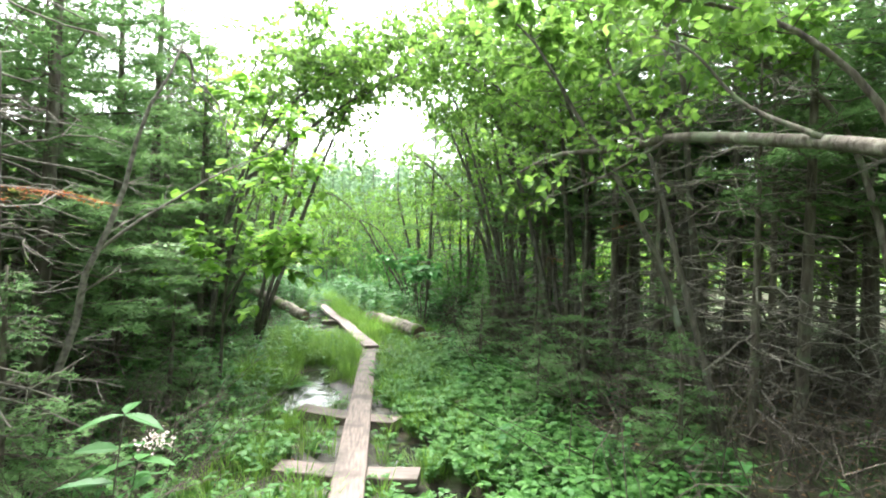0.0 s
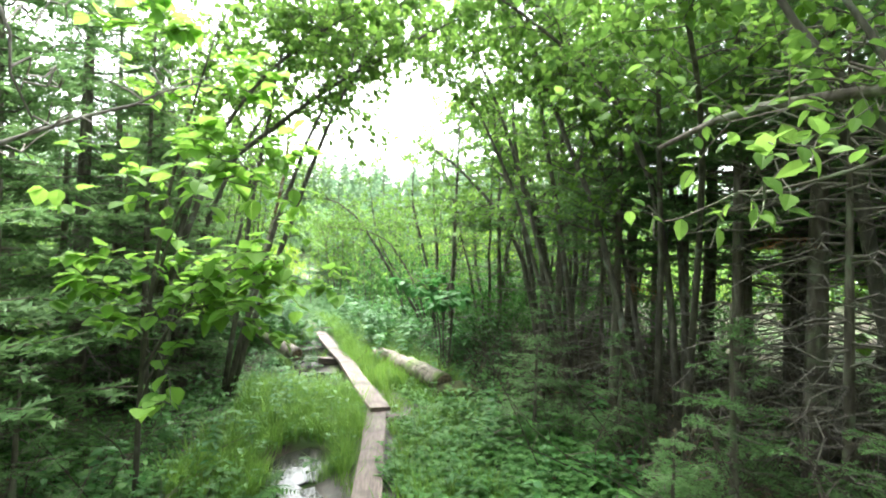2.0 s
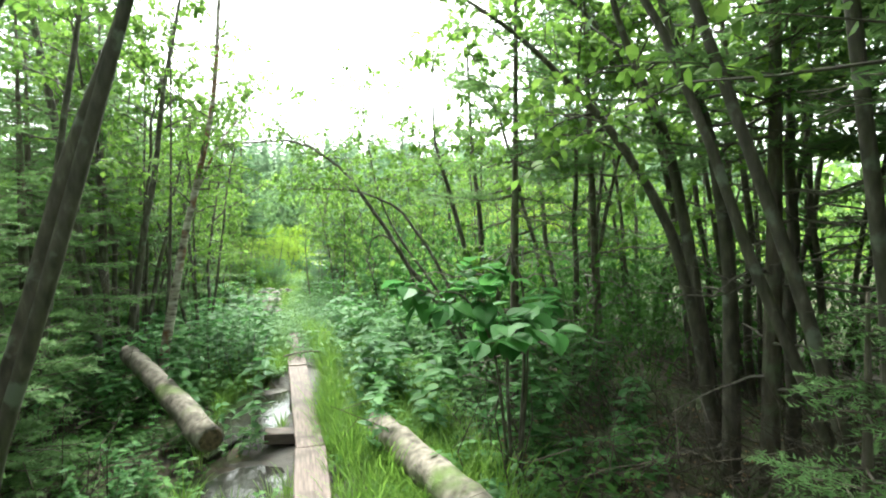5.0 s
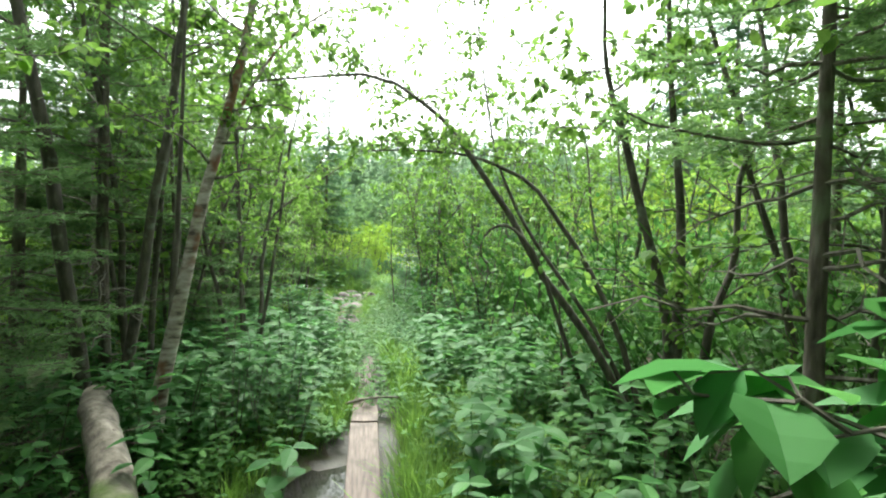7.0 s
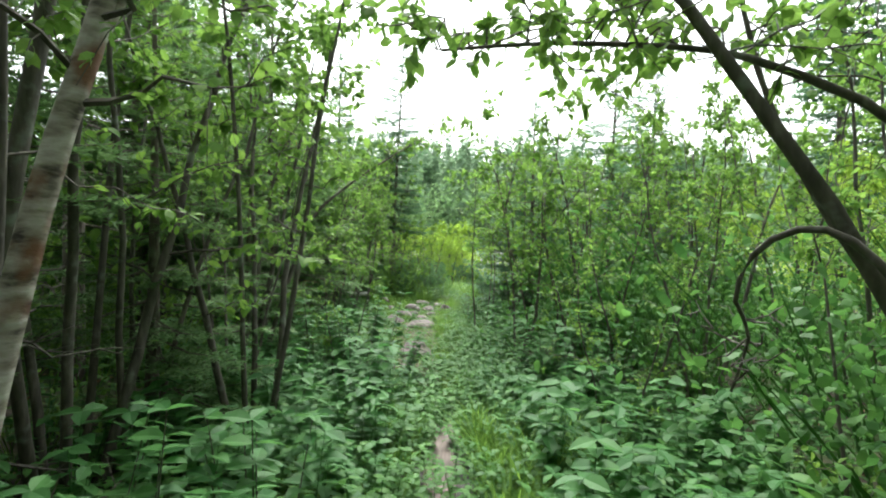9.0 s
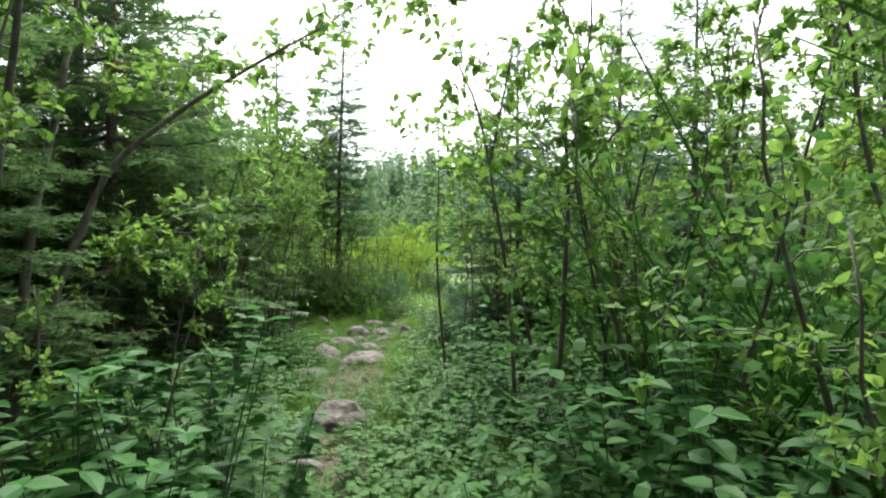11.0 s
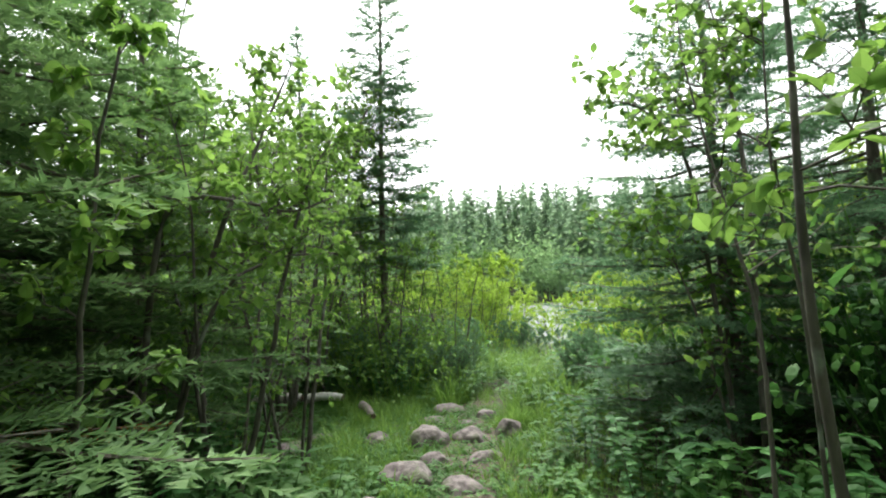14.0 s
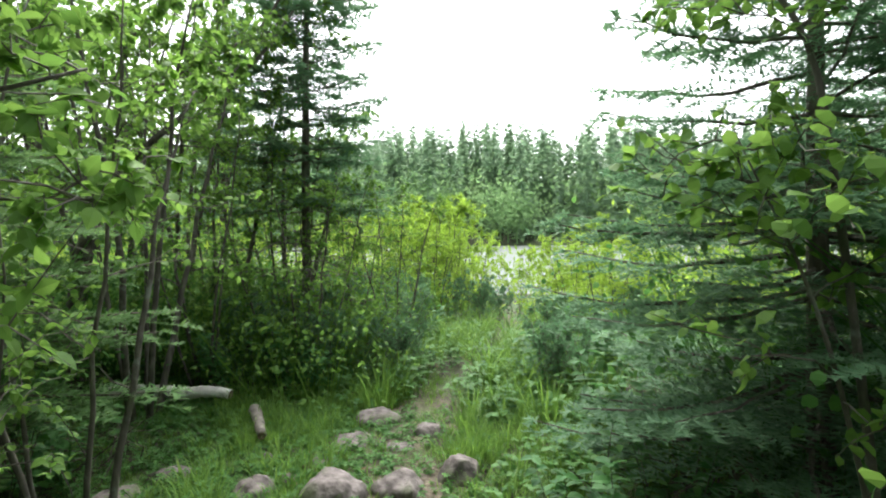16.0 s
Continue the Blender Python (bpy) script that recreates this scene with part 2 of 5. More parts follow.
def needles(soup, base, way, length, spacing, size, width, q):
    """Rows of single needles on both sides of straight twigs."""
    m = max(3, int(np.mean(length) / spacing))
    t = np.linspace(0.04, 1.0, m)
    P = base[:, None] + way[:, None] * (length[:, None] * t[None])[..., None]
    P[..., 2] -= 0.1 * (length[:, None] * t[None] ** 2)
    P = P.reshape(-1, 3)
    D = np.repeat(way, m, 0)
    S = unit(np.cross(D, [0, 0, 1.0]))
    for sg in (-1, 1):
        w = unit(D * 0.75 + S * sg * 0.8 + q.normal(size=P.shape) * 0.28 + [0, 0, 0.12])
        ln = size * q.uniform(0.7, 1.15, len(P))[:, None]
        V = np.stack([P - D * width, P + D * width, P + w * ln], 1)
        soup.add(V.reshape(-1, 3), np.arange(len(P) * 3).reshape(-1, 3))


def mesh_of(name, soup, material, smooth=False):
    v, f = soup.arrays() if isinstance(soup, Soup) else soup
    me = bpy.data.meshes.new(name)
    me.vertices.add(len(v))
    me.vertices.foreach_set("co", np.ascontiguousarray(v, np.float32).ravel())
    me.loops.add(len(f) * 3)
    me.loops.foreach_set("vertex_index", np.ascontiguousarray(f, np.int32).ravel())
    me.polygons.add(len(f))
    me.polygons.foreach_set("loop_start", np.arange(0, len(f) * 3, 3, dtype=np.int32))
    me.polygons.foreach_set("use_smooth", np.full(len(f), smooth))
    me.update(calc_edges=True)
    me.materials.append(material)
    return me


def part(name, soup, material, parent=None, label="", smooth=False):
    ob = new(name, mesh_of(name, soup, material, smooth))
    if parent:
        ob.parent = parent
    return tagged(ob, label)


def thing(name, label, category, group="", at=(0, 0, 0)):
    ob = new(name)
    ob.location = at
    return tagged(ob, label, category, group)


def merged(proto, places):
    """Copies of a small mesh joined into one: places are x, y, z, turn, size, lean."""
    v, f = proto.arrays()
    P = np.asarray(places, float)
    c, s = np.cos(P[:, 3]), np.sin(P[:, 3])
    x, y, z = v[:, 0], v[:, 1], v[:, 2]
    k = P[:, 4][:, None]
    V = np.stack([P[:, 0:1] + k * (c[:, None] * x - s[:, None] * y) + P[:, 5][:, None] * z * k, P[:, 1:2] + k * (s[:, None] * x + c[:, None] * y), P[:, 2:3] + k * z], -1)
    F = f[None] + (np.arange(len(P)) * len(v))[:, None, None]
    return V.reshape(-1, 3), F.reshape(-1, 3)


def joined(pairs):
    out = Soup()
    for v, f in pairs:
        out.add(v, f)
    return out


def arc(p, q, sag=0.0, n=7, wob=0.0):
    """A limb's line from p to q that bows upward by sag."""
    p, q = np.array(p, float), np.array(q, float)
    s = np.linspace(0, 1, n)[:, None]
    out = p + (q - p) * s
    out[:, 2] += sag * 4 * s[:, 0] * (1 - s[:, 0])
    if wob:
        w = RNG.normal(size=(n, 3)) * wob
        w[0] = 0
        out += w
    return out


# ---- the lie of the land ----
TRAILX = np.array([(-6.0, 0.6), (0.0, -0.2), (3.6, -0.69), (8.75, -1.25), (10.9, -2.07), (15.5, -3.9), (18.0, -5.2), (20.3, -6.2), (23.0, -7.2), (27.6, -7.4), (34.0, -8.6), (60.0, -14.5), (200.0, -44.0)])


def trail_x(y):
    return np.interp(y, TRAILX[:, 0], TRAILX[:, 1])


def smooth01(t):
    t = np.clip(t, 0, 1)
    return t * t * (3 - 2 * t)


PUDDLES = [(-1.52, 6.25, 0.42, 0.75), (-1.75, 7.4, 0.3, 0.5), (-2.95, 12.4, 0.36, 1.15), (-2.45, 10.75, 0.35, 0.6), (-0.35, 4.6, 0.28, 0.35), (-0.05, 3.75, 0.3, 0.3)]


def height(x, y):
    x, y = np.asarray(x, float), np.asarray(y, float)
    d = x - trail_x(y)
    z = 0.18 * smooth01((y - 9) / 6) - 0.75 * smooth01((y - 25) / 14)
    z = z + 0.05 * np.sin(1.7 * x + 0.6 * y) * np.cos(1.3 * y - 0.4 * x) * smooth01((np.abs(d) - 0.4) / 1.2)
    z = z + 0.12 * smooth01((np.abs(d) - 1.2) / 3.0) * (y < 36)
    for px, py, rx, ry in PUDDLES:
        q = ((x - px) / rx) ** 2 + ((y - py) / ry) ** 2
        z = z - 0.14 * np.exp(-q * 1.1)
    far = y - 0.25 * x
    z = z - 1.2 * smooth01((far - 42) / 10) * (1 - smooth01((far - 150) / 12))
    z = z + 15.0 * smooth01((far - 158) / 80)
    return z - 0.05


def axis_steps(lo, hi, fine_lo, fine_hi, step):
    mid = np.arange(fine_lo, fine_hi, step)
    a = fine_lo - np.geomspace(step, fine_lo - lo, 34)[::-1]
    b = fine_hi + np.geomspace(step, hi - fine_hi, 34)
    return np.concatenate([a, mid, b])


gx, gy = axis_steps(-900, 900, -11, 5, 0.11), axis_steps(-600, 1500, -2, 28, 0.16)
GX, GY = np.meshgrid(gx, gy)
GZ = height(GX, GY)
ok = (np.abs(GX + 3) < 12) & (GY < 32)
GZ = GZ + ok * RNG.normal(size=GZ.shape) * 0.007
nx = len(gx)
gi, gj = np.meshgrid(np.arange(len(gy) - 1), np.arange(nx - 1), indexing="ij")
gp = gi * nx + gj
gf = np.stack([np.stack([gp, gp + 1, gp + nx + 1], -1), np.stack([gp, gp + nx + 1, gp + nx], -1)]).reshape(-1, 3)
ground = part("ground", (np.stack([GX, GY, GZ], -1).reshape(-1, 3), gf), SOIL, None, smooth=True)
tagged(ground, "dark boggy forest soil with moss and litter", "ground", kind="structure")


def blob_sheet(cx, cy, rx, ry, z, n=30, seed=0):
    """A flat pool with an uneven rim and a little thickness."""
    r = np.random.default_rng(seed)
    a = np.linspace(0, 2 * np.pi, n, endpoint=False)
    k = 1 + 0.16 * np.sin(3 * a + seed) + 0.1 * r.normal(size=n)
    rim = np.stack([cx + rx * k * np.cos(a), cy + ry * k * np.sin(a), np.full(n, z)], -1)
    low = rim - [0, 0, 0.02]
    v = np.concatenate([rim, low, [[cx, cy, z]]])
    i = np.arange(n)
    j = (i + 1) % n
    s = Soup()
    s.add(v, np.concatenate([np.stack([np.full(n, 2 * n), i, j], -1), np.stack([i, i + n, j + n], -1), np.stack([i, j + n, j], -1)]))
    return s


for k, (px, py, rx, ry) in enumerate(PUDDLES):
    z0 = float(height(px, py)) + 0.075
    p = part("bog_puddle", blob_sheet(px, py, rx * 1.1, ry * 1.1, z0, 34, k), PUDDLE)
    tagged(p, "shallow dark bog puddle reflecting the pale sky", "puddle", "puddles by the boardwalk", "structure")

lake_soup = Soup()
lake_soup.add([(-400, -60, -0.72), (400, 140, -0.72), (400, 310, -0.72), (-400, 110, -0.72)], [(0, 1, 2), (0, 2, 3)])
lake = tagged(part("lake_water", lake_soup, LAKE), "pale rippled lake water below the far wooded shore", "lake", kind="structure")

# ---- boardwalk ----
PLANKS = []


def plank(name, a, b, width, thick, z0, z1, label, category, group, seed):
    """A sawn board with worn edges, laid from a to b."""
    a, b = Vector(a), Vector(b)
    length = (b - a).length
    r = random.Random(seed)
    bm = bmesh.new()
    n = max(4, int(length / 0.25))
    rings = []
    for i in range(n + 1):
        t = i / n
        wob = r.uniform(-0.004, 0.004)
        sag = -0.02 * math.sin(math.pi * t)
        w, h, c = width / 2 + wob, thick, 0.006
        prof = [(-w, -h + c), (-w + c, -h), (w - c, -h), (w, -h + c), (w, -c), (w - c, 0), (0, -0.003), (-w + c, 0), (-w, -c)]
        rings.append([bm.verts.new((px, t * length - length / 2, pz + sag + r.uniform(-0.002, 0.002))) for px, pz in prof])
    for p, q in zip(rings, rings[1:]):
        for i in range(9):
            j = (i + 1) % 9
            bm.faces.new((p[i], p[j], q[j], q[i]))
    bm.faces.new(rings[0][::-1])
    bm.faces.new(rings[-1])
    bmesh.ops.recalc_face_normals(bm, faces=bm.faces)
    me = bpy.data.meshes.new(name)
    bm.to_mesh(me)
    bm.free()
    me.materials.append(PLANK)
    ob = new(name, me)
    mid = (a + b) / 2
    ob.matrix_world = pose(mid.x, mid.y, (z0 + z1) / 2, math.degrees(math.atan2(z1 - z0, length)), 0, math.degrees(math.atan2(-(b - a).x, (b - a).y)))
    return tagged(ob, label, category, group)


GP = "boardwalk planks"
plank("plank", (0.15, -2.2), (-0.6, 2.96), 0.21, 0.045, 0.08, 0.08, "weathered brown walking plank on bog sleepers", "plank", GP, 1)
plank("plank", (-0.6, 3.0), (-1.27, 8.72), 0.21, 0.045, 0.08, 0.06, "weathered brown plank with mud smears over wet ground", "plank", GP, 2)
plank("plank", (-1.2, 8.45), (-2.06, 10.88), 0.22, 0.045, 0.105, 0.15, "weathered plank overlapping the next one in wet grass", "plank", GP, 3)
plank("plank", (-2.07, 10.92), (-3.0, 13.25), 0.21, 0.045, 0.14, 0.2, "grey-brown plank beside a muddy puddle", "plank", GP, 4)
plank("plank", (-3.01, 13.29), (-3.92, 15.6), 0.2, 0.045, 0.2, 0.2, "narrow trail plank half overgrown by weeds", "plank", GP, 5)
GS = "boardwalk sleepers"
plank("sleeper", (-1.42, 5.34), (-0.5, 5.05), 0.2, 0.09, 0.055, 0.05, "broad wet wooden sleeper under the walking planks", "sleeper", GS, 6)
plank("sleeper", (-1.2, 3.96), (-0.26, 3.9), 0.2, 0.09, 0.055, 0.05, "short wooden sleeper board in mud under the planks", "sleeper", GS, 7)
plank("sleeper", (-1.6, 8.72), (-0.95, 8.5), 0.16, 0.1, 0.01, 0.01, "wooden sleeper hidden in grass under a plank joint", "sleeper", GS, 8)
plank("sleeper", (-2.6, 11.35), (-1.95, 11.55), 0.16, 0.09, 0.1, 0.1, "muddy wooden sleeper crossing below the plank", "sleeper", GS, 9)


def log(name, a, b, r0, r1, label, bark=LOGBARK):
    ob = thing(name, label, "log", at=((a[0] + b[0]) / 2, (a[1] + b[1]) / 2, (a[2] + b[2]) / 2))
    o = np.array(ob.location)
    s = Soup()
    s.tube(arc(np.array(a) - o, np.array(b) - o, 0.02, 18, r0 * 0.05), r0, r1, 14, 0.04)
    part("bark", s, bark, ob, smooth=True)
    d = unit(np.array(b, float) - np.array(a, float))
    for p, r, sg in ((np.array(a) - o, r0, -1), (np.array(b) - o, r1, 1)):
        e = Soup()
        e.tube([p - d * 0.02 * sg, p + d * 0.012 * sg], r * 0.9, r * 0.8, 12, 0.08)
        part("cut_end", e, CUTWOOD, ob, "dark rotten cut end")
    return ob


log("fallen_log", (-1.64, 11.25, 0.19), (-0.56, 9.42, 0.17), 0.105, 0.125, "fallen grey log with mossy bark beside the boardwalk")
log("fallen_log", (-2.78, 10.8, 0.22), (-4.25, 12.05, 0.6), 0.105, 0.085, "leaning fallen log with a dark rotten cut end")
log("birch_log", (-9.75, 23.05, 0.29), (-9.2, 23.2, 0.30), 0.05, 0.045, "short piece of white birch log on the ground", BIRCH_LOG)
log("birch_log", (-9.14, 23.2, 0.29), (-8.72, 23.28, 0.30), 0.05, 0.04, "short piece of white birch log on the ground", BIRCH_LOG)
log("dead_branch", (-8.35, 23.1, 0.26), (-8.0, 22.7, 0.24), 0.045, 0.03, "stub of grey deadwood lying in the grass", DEADWOOD)
log("fallen_stick", (-3.25, 13.5, 0.255), (-2.9, 13.75, 0.265), 0.011, 0.008, "bare crooked stick lying across the plank", DEADWOOD)
log("fallen_log", (1.7, 7.6, 0.2), (4.6, 6.9, 0.25), 0.06, 0.05, "thin grey fallen trunk on the forest floor", LOGBARK)
log("fallen_log", (3.0, 9.2, 0.2), (6.4, 10.4, 0.3), 0.07, 0.05, "thin grey fallen trunk on the forest floor", LOGBARK)


def rock(x, y, size, seed, squash=0.65, label="half-buried pinkish-grey granite rock on the trail", stretch=1.0, sink=0.33, skin=None, name="rock", category="rock", group="trail rocks"):
    bm = bmesh.new()
    bmesh.ops.create_icosphere(bm, subdivisions=4, radius=1.0)
    off = Vector((seed * 7.3, seed * 3.1, seed * 1.7))
    for v in bm.verts:
        d = v.co.normalized()
        k = 1 + 0.32 * noise.noise(d * 1.1 + off) + 0.13 * noise.noise(d * 2.7 + off) + 0.04 * noise.noise(d * 8 + off)
        c = d * k
        for ax in (Vector((1, 0.3, 0.5)), Vector((-0.6, 0.8, 0.6)), Vector((0.1, -0.9, 0.7)), Vector((0.1, 0.1, 1))):
            ax = (ax + Vector((noise.noise(off + ax), noise.noise(off * 2 + ax), 0)) * 0.5).normalized()
            over = c.dot(ax) - 0.78
            if over > 0:
                c = c - ax * over * 0.75
        v.co = Vector((c.x * stretch, c.y, c.z * squash)) * size * 0.85
    me = bpy.data.meshes.new(name)
    for f in bm.faces:
        f.smooth = True
    bm.to_mesh(me)
    bm.free()
    me.materials.append(skin or STONE)
    ob = new(name, me)
    ob.location = (x, y, float(height(x, y)) + size * squash * (0.5 - sink))
    ob.rotation_euler = (0, 0, seed * 1.3)
    return tagged(ob, label, category, group)


ROCKS = [(-5.3, 18.15, 0.25, 1, 0.8, 1.1), (-5.05, 17.3, 0.16, 2, 0.6, 1.1), (-6.2, 20.35, 0.26, 3, 0.5, 1.25), (-6.75, 20.5, 0.24, 4, 0.65, 1.3), (-6.95, 21.3, 0.2, 5, 0.7, 1.1),
         (-6.45, 19.6, 0.22, 6, 0.28, 1.4), (-7.2, 22.2, 0.2, 7, 0.9, 1.0), (-6.9, 22.4, 0.155, 8, 0.75, 1.15), (-6.62, 22.65, 0.15, 9, 1.1, 0.9), (-7.5, 23.45, 0.19, 10, 0.6, 1.1),
         (-7.5, 23.0, 0.17, 11, 0.4, 1.3), (-7.05, 23.3, 0.12, 12, 0.8, 1.1), (-7.65, 22.15, 0.13, 13, 0.8, 1.0), (-7.92, 22.6, 0.07, 14, 0.7, 1.0), (-8.3, 22.25, 0.14, 15, 0.4, 1.2),
         (-8.35, 21.85, 0.2, 16, 0.4, 1.5), (-7.15, 23.0, 0.11, 17, 0.4, 1.4), (-7.58, 22.35, 0.07, 18, 0.7, 1.0), (-7.75, 22.75, 0.06, 19, 0.6, 1.2), (-6.6, 21.9, 0.14, 20, 0.6, 1.2), (-6.95, 21.75, 0.13, 21, 0.7, 1.0), (-7.5, 22.65, 0.09, 22, 0.5, 1.2), (-6.55, 21.25, 0.16, 23, 0.55, 1.2)]
for rx, ry, rs, sd, sq, st in ROCKS:
    rock(rx, ry, rs, sd, sq, stretch=st)


MOSS = rough_material("moss_on_wood", [(0.3, (0.03, 0.022, 0.014)), (0.5, (0.05, 0.06, 0.018)), (0.7, (0.10, 0.15, 0.03))], 9, (1, 1, 1), 0.95, 1.0, 0.04)
rock(-0.42, 9.45, 0.3, 41, 0.85, "rotten mossy stump at the end of a log", 1.3, 0.2, MOSS, "mossy_stump", "stump", "stumps")
rock(0.25, 8.7, 0.22, 42, 0.7, "low mossy hummock over a rotten root", 1.6, 0.3, MOSS, "mossy_hummock", "hummock", "stumps")
rock(-2.45, 4.6, 0.3, 43, 0.6, "low mossy hummock over a rotten root", 1.4, 0.3, MOSS, "mossy_hummock", "hummock", "stumps")


def grounded(x, y, sink=0.03):
    return float(height(x, y)) - sink


# ---- conifers ----
def conifer(seed, h, reach, bare, gap=0.28, spray=0.13, step=0.085, twig=0.34, trunk_r=None, needle=NEEDLE, dead_below=True, droop=0.25, sparse=1.0):
    """A fir or spruce: trunk, bare dead branches low down, and a crown of needle sprays on real boughs."""
    global RNG
    RNG = np.random.default_rng(seed)
    r0 = trunk_r or 0.011 * h + 0.02
    tr, dead, limb, crown = Soup(), Soup(), Soup(), Soup()
    zz = np.linspace(-0.1, h, 14)
    sway = np.stack([0.05 * np.sin(zz * 0.5 + seed), 0.05 * np.cos(zz * 0.43 + seed * 2), zz], -1)
    sway[:, :2] -= sway[0, :2]
    tr.tube(sway, r0, 0.006, 9, 0.03)
    z = 0.35
    while z < h - 0.1:
        live = z > bare
        c = np.array([np.interp(z, zz, sway[:, 0]), np.interp(z, zz, sway[:, 1]), z])
        n = int(RNG.integers(4, 7)) if live else int(RNG.integers(2, 5))
        a0 = RNG.uniform(0, 6.28)
        f = (h - z) / h
        for i in range(n):
            if live and RNG.random() > sparse:
                continue
            a = a0 + i * 6.283 / n + RNG.normal() * 0.25
            zj = c + [0, 0, RNG.normal() * 0.06]
            out = np.array([math.cos(a), math.sin(a), 0])
            if not live:
                if not dead_below:
                    continue
                L = reach * RNG.uniform(0.35, 0.95)
                pts = arc(zj, zj + out * L + [0, 0, RNG.uniform(-0.35, 0.1) * L], 0.05 * L, 6, 0.03)
                dead.tube(pts, 0.011, 0.003, 4)
                for _ in range(5):
                    k = int(RNG.integers(1, 5))
                    e = pts[k] + unit(out + RNG.normal(size=3) * 0.7) * L * RNG.uniform(0.15, 0.4)
                    dead.tube(arc(pts[k], e, 0, 3, 0.01), 0.005, 0.0015, 3)
                continue
            L = reach * min(1.0, f * 1.35 + 0.06) * RNG.uniform(0.75, 1.1)
            pts = arc(zj, zj + out * L + [0, 0, (0.25 * (1 - f) - droop * f) * L + 0.08 * L], -0.06 * L, 7, 0.012)
            limb.tube(pts, 0.004 + 0.009 * L, 0.003, 4)
            s = np.arange(0.1, 1.0, step / max(L, 0.2))
            base = np.stack([np.interp(s, np.linspace(0, 1, 7), pts[:, k]) for k in range(3)], -1)
            side = np.array([-out[1], out[0], 0])
            for sg in (-1, 1):
                d = unit(out * 0.8 + side * sg + RNG.normal(size=(len(s), 3)) * 0.16 + [0, 0, -0.1])
                tl = (twig * L * (1.05 - s) + 0.08) * RNG.uniform(0.6, 1.15, len(s))
                needles(crown, base, d, tl, spray * 0.42, spray, spray * 0.19, RNG)
                if twig * L > 0.2:
                    long = s < 0.75
                    for q in (0.3, 0.55, 0.8):
                        d2 = unit(d[long] + out * 0.9 + RNG.normal(size=(int(long.sum()), 3)) * 0.2)
                        needles(crown, base[long] + d[long] * (tl[long] * q)[:, None], d2, tl[long] * 0.45, spray * 0.42, spray, spray * 0.19, RNG)
            needles(crown, pts[3:4], unit(pts[-1:] - pts[3:4]), np.array([L * 0.55]), spray * 0.3, spray, spray * 0.19, RNG)
        z += gap * RNG.uniform(0.75, 1.25) * (0.75 if not live else 1)
    return dict(trunk=(tr, BARK), dead_wood=(dead, DEADWOOD), bough_wood=(limb, BARK), crown=(crown, needle))


def plant_tree(parts, name, label, category, group, at, turn=0.0, size=1.0):
    ob = thing(name, label, category, group)
    for nm, (s, m) in parts.items():
        if isinstance(s, list):
            for one in s:
                part(nm, one, m, ob, smooth=True)
        elif s.n:
            p = part(nm, s, m, ob, {"dead_wood": "bare grey dead twigs"}.get(nm, ""), smooth=nm == "trunk")
            if nm in ("dead_wood", "bough_wood", "twig_wood"):
                tagged(p, kind="stuff")
    ob.matrix_world = pose(at[0], at[1], grounded(*at[:2]), 0, 0, turn)
    ob.scale = (size,) * 3
    return ob


def again(ob, x, y, turn, size=1.0, label=""):
    c = copy_thing(ob, pose(x, y, grounded(x, y), 0, 0, turn))
    c.scale = (size,) * 3
    return tagged(c, label)


# ---- leafy trees and shrubs ----
def smooth_line(p, n):
    """A rounded line through a few points."""
    p = np.concatenate([2 * p[:1] - p[1:2], p, 2 * p[-1:] - p[-2:-1]])
    out = []
    for u in np.linspace(0, len(p) - 3 - 1e-6, n):
        i = int(u)
        t = u - i
        a, b, c, d = p[i:i + 4]
        out.append(0.5 * (2 * b + (c - a) * t + (2 * a - 5 * b + 4 * c - d) * t * t + (3 * b - a - 3 * c + d) * t ** 3))
    return np.array(out)


